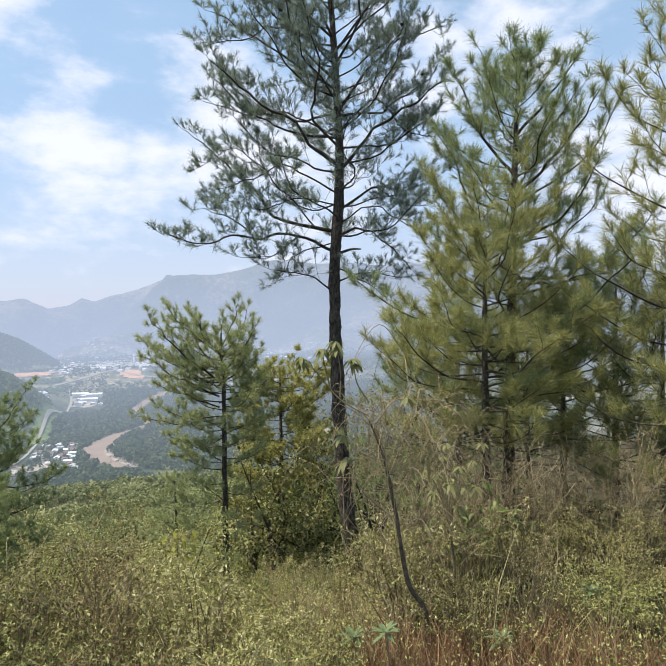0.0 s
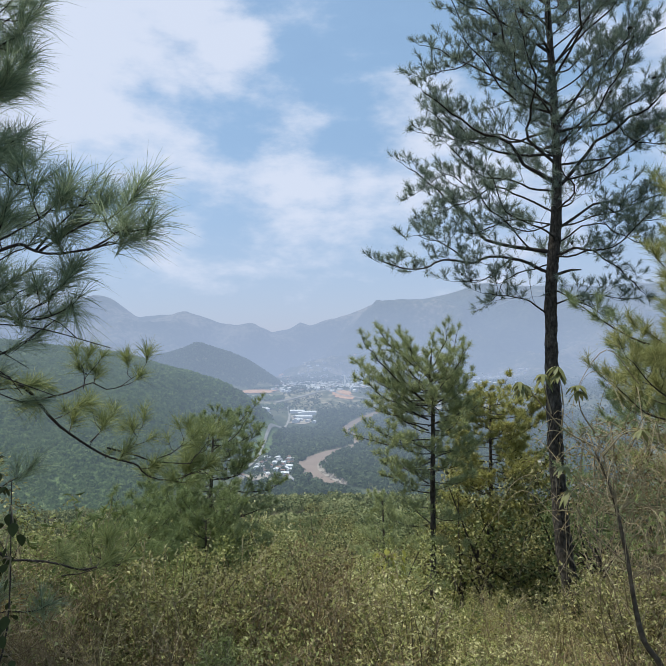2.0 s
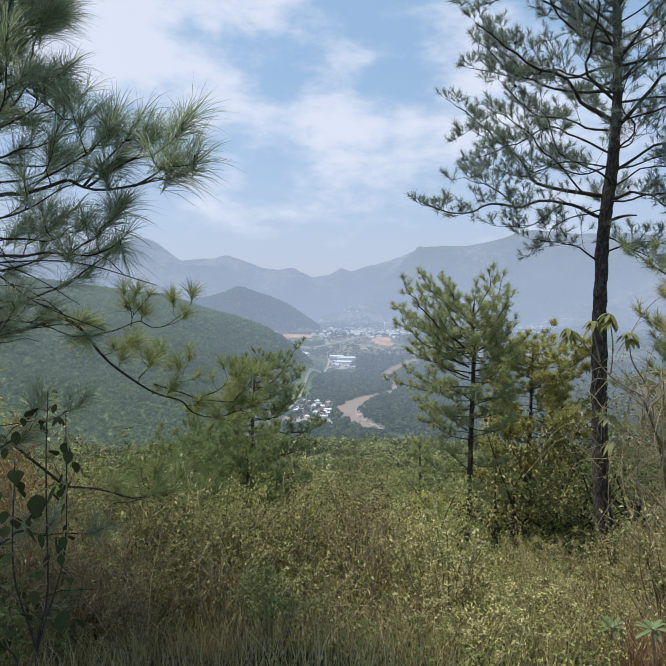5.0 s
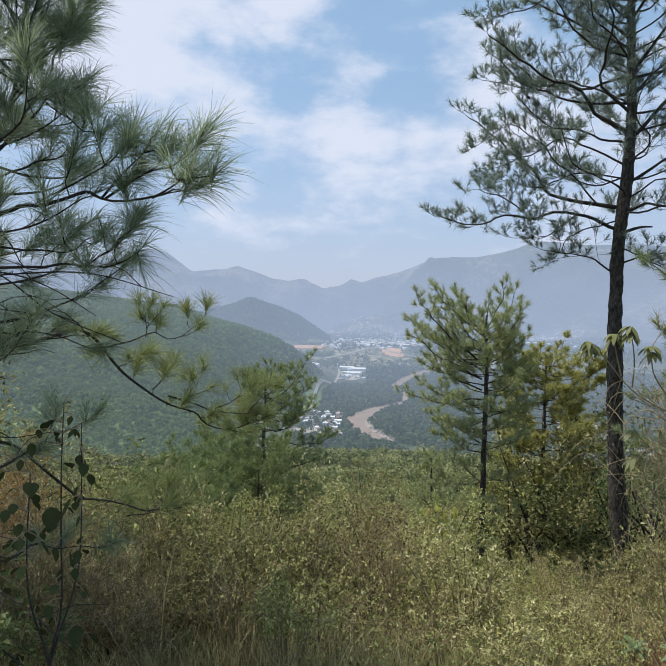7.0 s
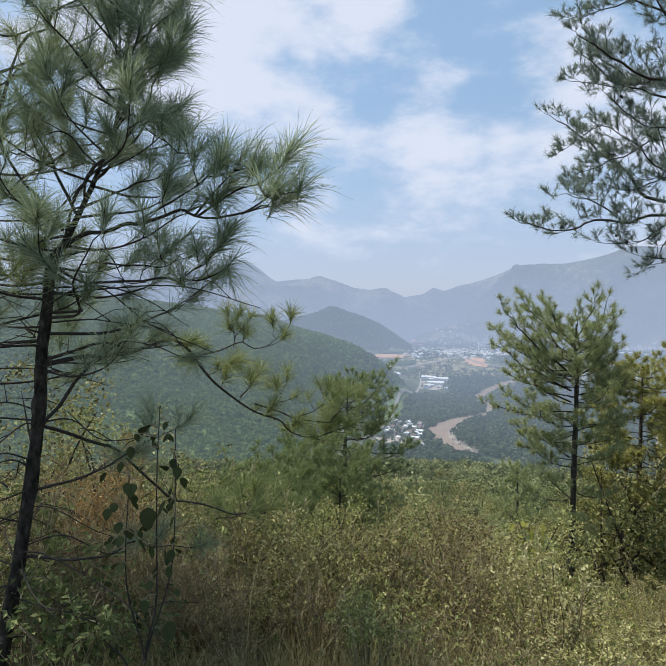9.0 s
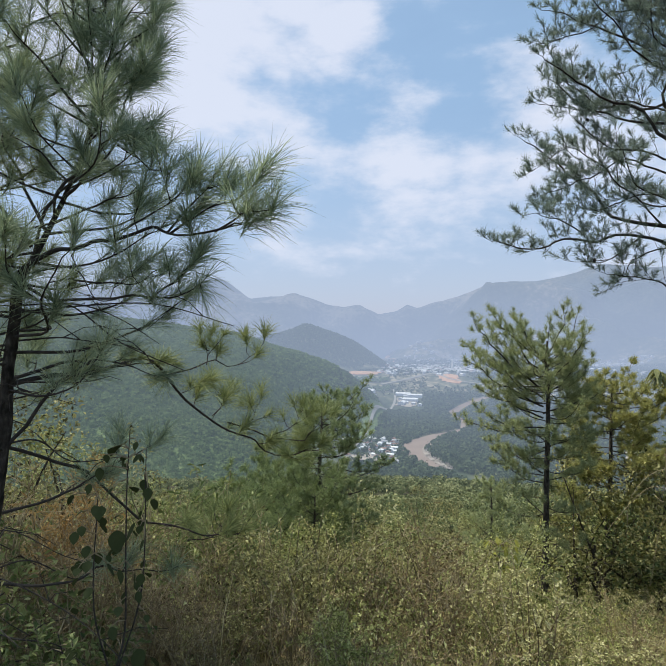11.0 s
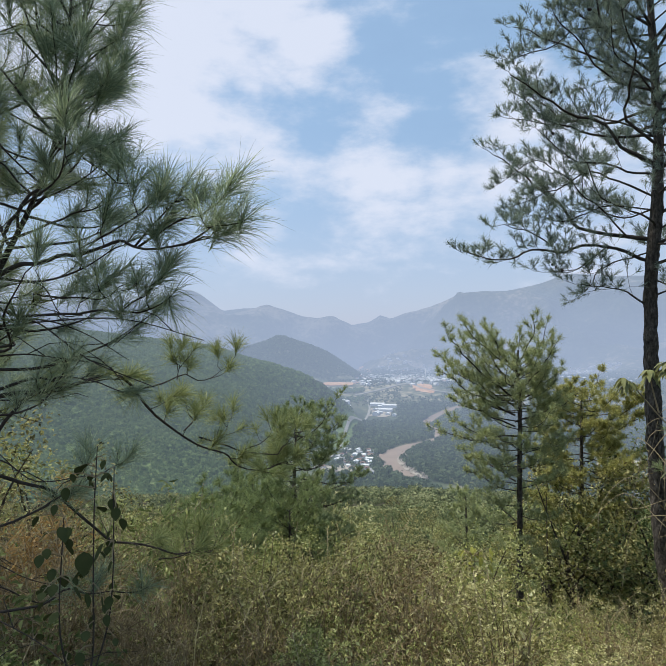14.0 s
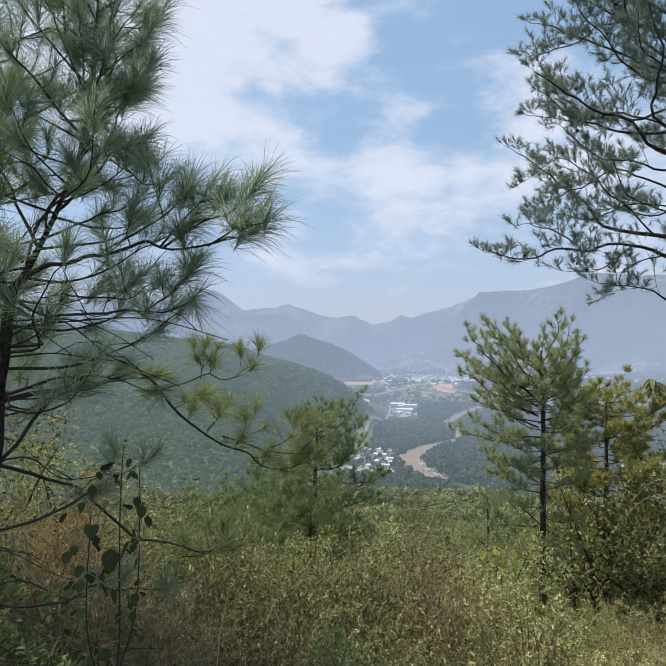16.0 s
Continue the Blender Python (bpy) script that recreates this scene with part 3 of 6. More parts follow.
def build_woods():
    """Tree crowns over the hillside, the side valley and the valley floor."""
    rng = np.random.default_rng(5)

    def crowns(n, d0, d1, a0, a1, r0, r1, cards, size, name, label, mat, keep=None, power=1.0):
        d = (d0 ** power + (d1 ** power - d0 ** power) * rng.random(n)) ** (1 / power)
        a = np.radians(rng.uniform(a0, a1, n))
        x, y = -np.sin(a) * d, np.cos(a) * d
        if keep is not None:
            ok = keep(np.degrees(a), d, x, y)
            d, a, x, y = d[ok], a[ok], x[ok], y[ok]
            n = len(d)
        z = land(x, y)
        r = rng.uniform(r0, r1, n) * np.interp(d, [d0, d1], [0.75, 1.15]) * (1 + 0.9 * rolling(x, y, d1 * 0.12, 3, 31))
        u = rng.normal(size=(n, cards, 3))
        u /= np.linalg.norm(u, axis=2, keepdims=True)
        u[..., 2] = np.abs(u[..., 2]) * 1.1 - 0.25
        rad = rng.uniform(0.7, 1.05, (n, cards, 1))
        c = np.stack([x, y, z + r * 0.75], -1)[:, None] + u * rad * r[:, None, None]
        s1 = np.cross(u, rng.normal(size=u.shape))
        s1 /= np.linalg.norm(s1, axis=2, keepdims=True) + 1e-9
        s2 = np.cross(u + rng.normal(size=u.shape) * 0.35, s1)
        w = (size * rng.uniform(0.6, 1.3, (n, cards, 1))) * r[:, None, None]
        v = np.stack([c - s1 * w - s2 * w * 0.5, c + s1 * w - s2 * w * 0.7, c + s2 * w * 1.1], 2).reshape(-1, 3)
        f = np.arange(len(v)).reshape(-1, 3)
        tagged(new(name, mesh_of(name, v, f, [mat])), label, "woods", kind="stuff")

    crowns(1000, 13.5, 75, -12, 66, 0.35, 0.95, 220, 0.09, "hillside_brush", "low olive scrub over the falling hillside", WOODS_NEAR, power=1.4)
    crowns(1500, 55, 150, -10, 66, 0.8, 1.9, 190, 0.095, "hillside_woods", "green woods on the lower hillside", WOODS_NEAR, power=1.6)
    crowns(2600, 140, 330, -10, 66, 1.4, 2.9, 100, 0.145, "lower_woods", "green woods at the foot of the hillside", WOODS_NEAR, power=1.6)

    def on_spur(a, d, x, y):
        return (land(x, y) > -157)

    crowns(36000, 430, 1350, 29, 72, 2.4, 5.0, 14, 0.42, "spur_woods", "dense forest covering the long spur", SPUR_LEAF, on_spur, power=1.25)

    # cloud shadow on the mound is painted by covering it in the darker canopy
    crowns(14000, 1950, 2450, 23, 39, 2.2, 4.6, 6, 0.65, "mound_woods", "forest over the rounded hill, cloud shadow put in as dark canopy", WOODS_FAR, lambda a, d, x, y: land(x, y) > -75, power=1.0)

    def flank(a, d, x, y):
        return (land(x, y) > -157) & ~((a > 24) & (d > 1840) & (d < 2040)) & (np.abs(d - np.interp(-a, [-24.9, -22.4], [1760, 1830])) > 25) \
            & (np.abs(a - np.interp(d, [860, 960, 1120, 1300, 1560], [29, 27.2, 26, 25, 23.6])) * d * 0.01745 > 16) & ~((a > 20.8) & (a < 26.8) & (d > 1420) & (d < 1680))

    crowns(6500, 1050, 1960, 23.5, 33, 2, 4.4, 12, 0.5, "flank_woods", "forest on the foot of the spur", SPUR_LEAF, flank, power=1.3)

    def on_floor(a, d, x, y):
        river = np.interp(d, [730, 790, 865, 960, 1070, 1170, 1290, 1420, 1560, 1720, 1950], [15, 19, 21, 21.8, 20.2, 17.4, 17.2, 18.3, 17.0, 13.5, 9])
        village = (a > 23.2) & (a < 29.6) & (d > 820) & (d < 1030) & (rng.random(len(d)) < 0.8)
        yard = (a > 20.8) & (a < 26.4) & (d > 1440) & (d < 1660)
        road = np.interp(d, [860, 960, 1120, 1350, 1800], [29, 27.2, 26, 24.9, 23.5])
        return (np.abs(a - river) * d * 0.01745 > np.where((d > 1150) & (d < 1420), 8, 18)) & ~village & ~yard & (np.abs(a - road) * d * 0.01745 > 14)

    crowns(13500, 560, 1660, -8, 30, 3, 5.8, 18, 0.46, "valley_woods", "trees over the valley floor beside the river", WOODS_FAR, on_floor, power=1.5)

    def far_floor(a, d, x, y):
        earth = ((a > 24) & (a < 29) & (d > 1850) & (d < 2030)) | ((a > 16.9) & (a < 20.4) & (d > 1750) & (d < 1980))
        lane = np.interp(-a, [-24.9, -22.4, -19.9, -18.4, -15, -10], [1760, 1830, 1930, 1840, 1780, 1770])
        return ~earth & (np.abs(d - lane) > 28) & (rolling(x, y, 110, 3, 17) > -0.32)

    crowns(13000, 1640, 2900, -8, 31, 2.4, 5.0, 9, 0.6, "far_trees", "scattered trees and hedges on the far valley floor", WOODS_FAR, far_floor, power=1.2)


build_woods()


def build_house(size, height, roof, wall_mat):
    """A small house: walls with a door and windows, and a gabled roof with eaves."""
    w, l = size
    house = thing("house", "small white house in the far village", "house", (0, 0, 0), "village houses")
    bm = bmesh.new()
    bmesh.ops.create_cube(bm, size=1, matrix=Matrix.LocRotScale((0, 0, height / 2 - 0.5), None, (w, l, height + 1)))
    me = bpy.data.meshes.new("wall")
    bm.to_mesh(me)
    bm.free()
    me.materials.append(wall_mat)
    wall = part("wall", me, house)
    part("door", mesh_of("door", [(x, -l / 2 - 0.03, z) for x, z in ((-0.6, 0.0), (0.6, 0.0), (0.6, 2.1), (-0.6, 2.1))], [(0, 1, 2, 3)], [ROOFS[1]]), wall)
    e, rise = 0.7, w * 0.22
    v = [(-w / 2 - e, -l / 2 - e, height), (w / 2 + e, -l / 2 - e, height), (0, -l / 2 - e, height + rise),
         (-w / 2 - e, l / 2 + e, height), (w / 2 + e, l / 2 + e, height), (0, l / 2 + e, height + rise)]
    part("roof", mesh_of("roof", v, [(0, 2, 5, 3), (1, 4, 5, 2), (0, 1, 2), (3, 5, 4), (0, 3, 4, 1)], [roof]), house)
    for sx in (-1, 1):
        win = mesh_of("window", [(sx * (w / 2 + 0.03), y, z) for y, z in ((-0.8, 1.1), (0.8, 1.1), (0.8, 2.3), (-0.8, 2.3))], [(0, 1, 2, 3)], [ROOFS[2]])
        part("window", win, wall)
    return house


def build_village():
    rnd = random.Random(11)
    kinds = [build_house((7, 10), 3.3, ROOFS[0], WALL_WHITE), build_house((7, 8), 3.2, ROOFS[1], WALL_WHITE), build_house((6, 12), 3.4, ROOFS[2], WALL_WHITE),
             build_house((9, 17), 4.0, ROOFS[0], WALL_WHITE), build_house((15, 38), 6.0, ROOFS[0], WALL_WHITE)]
    spots = []
    for _ in range(1500):
        if len(spots) >= 52:
            break
        a, d = rnd.uniform(23.4, 29.4), rnd.uniform(810, 1040)
        if abs(a - np.interp(d, [860, 960, 1120], [29, 27.2, 26])) * d * 0.01745 < 11 or (25.4 < a < 28 and d < 900):
            continue
        p = foot(a, d, 0)
        if all((p - q).length > 12 for q, k in spots):
            spots.append((p, rnd.choice([0, 1, 2, 2])))
    for i in range(5):
        a, d = rnd.uniform(21.2, 23.6), rnd.uniform(1490, 1650)
        spots.append((foot(a, d, 0), 3))
    spots += [(foot(a, d, 0), 4) for a, d in ((22.9, 1545), (22.1, 1580), (21.7, 1625), (22.8, 1640), (25.9, 1500))]
    for i in range(5):
        spots.append((foot(rnd.uniform(25.4, 26.6), rnd.uniform(1450, 1560), 0), 3))
    used = set()
    for p, k in spots:
        m = Matrix.Translation(p) @ Matrix.Rotation(rnd.choice([0.2, 0.25, 0.3, 1.8]) + rnd.uniform(-0.1, 0.1), 4, "Z")
        if k not in used:
            used.add(k)
            kinds[k].matrix_basis = m
        else:
            copy_thing(kinds[k], m)


build_village()


def build_town():
    """The far towns: a scatter of small pale roofs."""
    rng = np.random.default_rng(8)
    v, f, mi = [], [], []

    def block(x, y, z, w, l, h, t, k):
        c, s, b = math.cos(t), math.sin(t), len(v)
        for zz in (z - 3, z + h):
            for sx, sy in ((-1, -1), (1, -1), (1, 1), (-1, 1)):
                v.append((x + sx * w / 2 * c - sy * l / 2 * s, y + sx * w / 2 * s + sy * l / 2 * c, zz))
        v.append((x - l / 2 * s * -1, y + l / 2 * c * -1, z + h + w * 0.25))
        v.append((x - l / 2 * s, y + l / 2 * c, z + h + w * 0.25))
        f.extend([(b, b + 1, b + 5, b + 4), (b + 1, b + 2, b + 6, b + 5), (b + 2, b + 3, b + 7, b + 6), (b + 3, b, b + 4, b + 7), (b + 4, b + 5, b + 8), (b + 6, b + 7, b + 9),
                  (b + 5, b + 6, b + 9, b + 8), (b + 7, b + 4, b + 8, b + 9)])
        mi.extend([3, 3, 3, 3, 3, 3, k, k])

    for a0, a1, d0, d1, n in ((15.5, 21.5, 2050, 2650, 300), (17, 25, 1900, 2700, 260), (14, 22, 2500, 3300, 240), (22, 36, 2750, 3300, 60), (1.5, 7, 3000, 3300, 80), (36, 47, 3100, 3300, 16), (-2, 8, 2000, 2600, 20)):
        for k in range(n):
            a, d = math.radians(rng.uniform(a0, a1)), rng.uniform(d0, d1)
            x, y = -math.sin(a) * d, math.cos(a) * d
            g = rng.uniform(0.5, 1.3)
            block(x, y, float(land(x, y)), 9 * g, 14 * g, 5, rng.uniform(0, 3), int(rng.choice([0, 0, 0, 1, 2])))
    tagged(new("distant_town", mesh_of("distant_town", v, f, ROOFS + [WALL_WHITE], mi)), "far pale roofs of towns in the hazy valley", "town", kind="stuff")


build_town()


# ---- pines ----
def grow(wood, tufts, line, rnd, twig, step, start=0.3, r=0.01, lift=0.35, shoots=3):
    """Curved twigs with shoots along the outer part of a branch; a tuft of needles ends each."""
    total = sum((b - a).length for a, b in zip(line, line[1:]))
    n = max(3, int(total * (1 - start) / step))
    for k in range(n + 1):
        s = start + (1 - start) * k / n
        q = s * (len(line) - 1)
        i = min(int(q), len(line) - 2)
        p = line[i].lerp(line[i + 1], q - i)
        ahead = (line[i + 1] - line[i]).normalized()
        side = ahead.cross(Vector((0, 0, 1)))
        side = side.normalized() if side.length > 0.1 else Vector((1, 0, 0))
        if k == n:
            way = ahead
        else:
            way = ahead * rnd.uniform(0.2, 0.9) + side * rnd.uniform(0.4, 1.0) * (1 if (k % 2) else -1) + Vector((0, 0, lift + rnd.uniform(-0.6, 0.6)))
        way.normalize()
        ln = twig * rnd.uniform(0.45, 1.0) * (1.15 - 0.45 * s)
        sway = Vector((rnd.uniform(-1, 1), rnd.uniform(-1, 1), rnd.uniform(-0.6, 0.6))) * 0.14 * ln
        tl = [p, p + way * ln * 0.33 + sway, p + way * ln * 0.68 + sway * 0.4 + Vector((0, 0, 0.05 * ln)), p + way * ln + Vector((0, 0, 0.2 * ln))]
        wood.tube(tl, r, r * 0.45, 4)
        end = (tl[3] - tl[2]).normalized()
        tufts.append((*tl[3], *end))
        for h in range(rnd.randint(shoots - 1, shoots + 1)):
            w2 = (end * 0.5 + Vector((rnd.gauss(0, 0.55), rnd.gauss(0, 0.55), rnd.gauss(0.3, 0.45)))).normalized()
            f = rnd.uniform(0.3, 0.95) * 3
            b = tl[int(f)].lerp(tl[int(f) + 1], f - int(f))
            m2 = b + w2 * ln * rnd.uniform(0.15, 0.25) + sway * 0.3
            t2 = m2 + (w2 + Vector((0, 0, 0.35))).normalized() * ln * rnd.uniform(0.12, 0.26)
            wood.tube([b, m2, t2], r * 0.55, r * 0.35, 3)
            tufts.append((*t2, *(t2 - m2).normalized()))


def cone_mesh():
    """An egg-shaped cone with rows of scales."""
    v, f = [], []
    rows, sides = 7, 8
    for i in range(rows):
        t = i / (rows - 1)
        r = 0.026 * math.sin(math.pi * (0.12 + 0.85 * t)) ** 0.7
        for k in range(sides):
            a = 2 * math.pi * (k + 0.5 * (i % 2)) / sides
            rr = r * (1.0 if (i + k) % 2 else 0.82)
            v.append((math.cos(a) * rr, math.sin(a) * rr, 0.07 * t))
    for i in range(rows - 1):
        for k in range(sides):
            f.append((i * sides + k, i * sides + (k + 1) % sides, (i + 1) * sides + (k + 1) % sides, (i + 1) * sides + k))
    f.append(tuple((rows - 1) * sides + k for k in range(sides)))
    return mesh_of("cone", v, f, [BARK_GREY])


CONE = cone_mesh()


def trunk_point(line, z):
    """The point of a trunk at a height."""
    for a, b in zip(line, line[1:]):
        if a.z <= z <= b.z:
            return a.lerp(b, (z - a.z) / (b.z - a.z + 1e-9))
    return line[-1].copy() if z > line[-1].z else line[0].copy()


def pine(label, trunk, r0, r1, limbs, crown, needle_mat, seed, needles, twig=0.5, step=0.2, bark=None, sub=3, lift=0.35, name="pine_tree", dead=0, fine=0.003, cones=0, start=0.28, profile=None, dead_span=(0.1, 0.5), dead_len=(0.3, 0.9), second=None):
    """A pine. trunk: points; limbs: given branches as lists of points with a radius; crown: rows of (height from, to, count, reach low, reach high, rise low, rise high, lean bearing, lean)."""
    rnd = random.Random(seed)
    rng = np.random.default_rng(seed)
    line = spline(trunk, 16)
    base = line[0]
    tree = thing(name, label, "tree", base)
    wood = Wood()
    wood.tube(line, r0, r1, 16, 0.3, profile)
    part("trunk", wood.mesh("trunk", bark or BARK, base), tree)
    tufts, other, limbs_made = [], [], []
    for pts, r, *mark in limbs:
        w = Wood()
        bl = spline(pts, 5)
        size = (bl[-1] - bl[0]).length
        bl = [q + noise.noise_vector(q * (2.2 / max(size, 0.8) * 2.6)) * 0.055 * size * min(1, 3 * i / len(bl)) for i, q in enumerate(bl)]
        w.tube(bl, r, r * 0.25, 6, 0.15)
        grow(w, other if mark else tufts, bl, rnd, twig, step, start, max(fine, r * 0.12), lift, sub)
        limbs_made.append((part("branch", w.mesh("branch", BARK_GREY, base), tree), bl[-2]))
    angle = rnd.uniform(0, 6)
    for z0, z1, count, reach0, reach1, rise0, rise1, lean_az, lean in crown:
        for k in range(count):
            s = (k + rnd.random()) / count
            p = trunk_point(line, z0 + (z1 - z0) * s)
            angle += 2.4 + rnd.uniform(-0.4, 0.4)
            reach = (reach0 + (reach1 - reach0) * s) * rnd.uniform(0.7, 1.12)
            out = Vector((math.cos(angle), math.sin(angle), 0))
            reach *= 1 + lean * out.dot(heading(lean_az, 0))
            rise = radians(rise0 + (rise1 - rise0) * s + rnd.uniform(-10, 10))
            way = out * math.cos(rise) + Vector((0, 0, math.sin(rise)))
            side = out.cross(Vector((0, 0, 1))) * rnd.uniform(-0.12, 0.12) * reach
            pts = [p, p + way * reach * 0.4 + side - Vector((0, 0, 0.05 * reach)), p + way * reach * 0.75 - side * 0.5, p + way * reach + Vector((0, 0, 0.14 * reach))]
            w = Wood()
            bl = spline(pts, 4)
            bl = [q + noise.noise_vector(q * 2.1) * 0.06 * reach * min(1, 3 * i / len(bl)) for i, q in enumerate(bl)]
            r = max(0.006, min(r0 * 0.3, reach * 0.011))
            w.tube(bl, r, r * 0.3, 5, 0.15)
            grow(w, tufts, bl, rnd, twig * min(1, 0.5 + reach * 0.4), step, start + 0.02, max(fine, r * 0.15), lift, sub)
            limbs_made.append((part("branch", w.mesh("branch", BARK_GREY, base), tree), bl[-2]))
    for k in range(cones):
        t = rnd.choice(tufts)
        q = Vector(t[:3]) - Vector(t[3:]) * 0.06
        holder = min(limbs_made, key=lambda b: (b[1] - q).length)[0]
        ob = part("cone", CONE, holder)
        ob.location, ob.rotation_euler = q - base, (rnd.uniform(1.5, 3.0), rnd.uniform(-0.6, 0.6), rnd.uniform(0, 6))
    for k in range(dead):
        p = trunk_point(line, line[0].z + (line[-1].z - line[0].z) * rnd.uniform(*dead_span))
        a = rnd.uniform(0, 6.3)
        w = Wood()
        ln = rnd.uniform(*dead_len)
        q = p + Vector((math.cos(a), math.sin(a), rnd.uniform(-0.3, 0.1))) * ln
        bend = [p, p.lerp(q, 0.35) + Vector((rnd.uniform(-0.1, 0.1), rnd.uniform(-0.1, 0.1), rnd.uniform(-0.02, 0.16))) * ln,
                p.lerp(q, 0.7) + Vector((rnd.uniform(-0.12, 0.12), rnd.uniform(-0.12, 0.12), rnd.uniform(-0.08, 0.13))) * ln, q]
        dry = spline(bend, 5)
        w.tube(dry, 0.0048, 0.0018, 4)
        for h in range(3):
            b = dry[rnd.randint(5, len(dry) - 2)]
            out = Vector((rnd.uniform(-0.2, 0.2), rnd.uniform(-0.2, 0.2), rnd.uniform(-0.12, 0.15)))
            w.tube([b, b + out * 0.5 + Vector((rnd.uniform(-0.03, 0.03), rnd.uniform(-0.03, 0.03), 0.02)), b + out], 0.003, 0.0015, 3)
        part("branch", w.mesh("branch", BARK_GREY, base), tree, "bare dead branch")
    me = needles_mesh("crown", tufts, needle_mat, base, rng, **needles)
    tagged(part("crown", me, tree), kind="stuff")
    if other:
        tagged(part("crown", needles_mesh("crown", other, second[0], base, rng, **second[1]), tree, "yellow-green tufts of the lower limb"), kind="stuff")
    return tree


def along(az_el, d0, d1, eye=Vector((0, 0, 1.6))):
    """Points at bearings and elevations, the distance running from d0 to d1."""
    n = len(az_el) - 1
    return [polar(a, d0 + (d1 - d0) * i / n, e, eye) for i, (a, e) in enumerate(az_el)]


def drop(p, sink=0.06):
    """The point of the ground under p."""
    return Vector((p.x, p.y, float(land(p.x, p.y)) - sink))


MAIN_D = 10.6
main_trunk = [foot(-1.5, MAIN_D, 0.1)] + along([(-1.4, -20.5), (-0.7, -14.4), (-0.3, -4.6), (-0.3, 5.5), (-0.9, 12.1), (-1.1, 17.0), (-0.9, 24.1), (-0.6, 30.5), (-0.4, 34.0)], MAIN_D, MAIN_D)
main_limbs = [
    (along([(-0.2, 7.8), (3.5, 9.3), (8.3, 9.6), (12.6, 8.7), (16.3, 9.6)], 10.6, 9.6), 0.036),
    (along([(-0.5, 9.6), (5.1, 10.9), (7.4, 13.2), (10.5, 15.6), (14.0, 18.0)], 10.6, 11.2), 0.043),
    (along([(-0.9, 15.6), (2.1, 17.8), (6.8, 21.0), (12.5, 24.5)], 10.6, 9.8), 0.043),
    (along([(-0.9, 22.0), (4.6, 24.8), (11.8, 28.0)], 10.6, 10.9), 0.032),
    (along([(-0.8, 9.2), (-2.9, 9.7), (-5.3, 8.8), (-8.2, 5.8)], 10.6, 10.1), 0.032),
    (along([(-1.2, 11.7), (-5.0, 13.5), (-7.4, 13.0), (-11.2, 13.9)], 10.6, 11.6), 0.032),
    (along([(-1.2, 15.2), (-4.8, 18.3), (-8.5, 20.6), (-12.2, 22.0)], 10.6, 9.9), 0.040),
    (along([(-1.1, 20.2), (-4.2, 23.3), (-7.8, 25.7), (-11.6, 26.0)], 10.6, 11.0), 0.036),
    (along([(-0.2, 4.0), (2.4, 5.5), (5.8, 6.2)], 10.6, 10.2), 0.022),
    (along([(-0.5, 4.9), (-3.6, 5.7), (-6.8, 5.2)], 10.6, 10.9), 0.022),
    (along([(-0.9, 26.0), (4.5, 29.5), (9.0, 31.5)], 10.6, 10.2), 0.029),
    (along([(-0.9, 13.0), (4.0, 15.5), (8.5, 14.5), (11.5, 13.6)], 10.6, 10.1), 0.022),
    (along([(-0.9, 18.0), (4.0, 20.0), (8.5, 20.0), (12.0, 20.6)], 10.6, 11.3), 0.022),
    (along([(1.5, 9.9), (5.0, 13.5), (9.0, 17.0), (13.2, 15.6)], 10.6, 10.0), 0.018),
    (along([(-0.9, 24.0), (4.0, 27.0), (9.0, 26.0), (12.4, 25.6)], 10.6, 9.8), 0.022),
    (along([(-1.0, 18.5), (-5.0, 21.0), (-8.0, 18.5), (-11.0, 17.6)], 10.6, 10.0), 0.022),
    (along([(-0.8, 10.3), (-4.0, 11.8), (-7.0, 10.6), (-9.6, 9.8)], 10.6, 9.8), 0.018),
    (along([(-0.9, 25.0), (-5.5, 29.0), (-9.5, 30.5)], 10.6, 10.6), 0.029),
]
main_limbs = [(pts, r * 0.82) for pts, r in main_limbs]
main_limbs += [(along(pts, 10.6, d), 0.014) for pts, d in (
    ([(-0.6, 6.2), (-3.0, 5.2), (-6.0, 3.2)], 10.0), ([(3.5, 9.2), (6.0, 7.6), (8.5, 7.2)], 9.9), ([(8.3, 9.6), (10.5, 11.2), (13.5, 11.8)], 9.6),
    ([(-0.4, 8.6), (3.6, 7.6), (5.4, 5.4)], 10.9), ([(-5.0, 13.4), (-8.0, 11.6), (-10.5, 11.4)], 11.0), ([(-0.8, 12.0), (3.6, 12.8), (6.6, 11.8), (10.4, 12.4)], 10.2))]
axis = polar(-0.8, MAIN_D, 0)
main_limbs = [([Vector((axis.x + (q.x - axis.x) * 0.91, axis.y + (q.y - axis.y) * 0.91, q.z)) for q in pts], r) for pts, r in main_limbs]
main_tree = pine("tall dark-barked pine with an open spreading crown", main_trunk, 0.150, 0.035, main_limbs,
     [(3.3, 5.0, 12, 1.7, 2.1, 8, 26, 90, 0.1), (5.0, 8.6, 40, 2.4, 1.5, 18, 48, 90, 0.1)], NEEDLE_BLUE, 3,
     dict(count=34, length=0.14, width=0.0052, droop=0.04, spread=(10, 62)), twig=0.6, step=0.105, sub=6, lift=0.25, fine=0.004, cones=40)

snag = Wood()
snag.tube(spline(along([(-0.6, 7.5), (-1.9, 7.9), (-2.9, 7.9)], 10.6, 10.5), 4), 0.03, 0.012, 6, 0.3)
part("branch", snag.mesh("branch", BARK, main_tree.location), main_tree, "short broken dead branch")

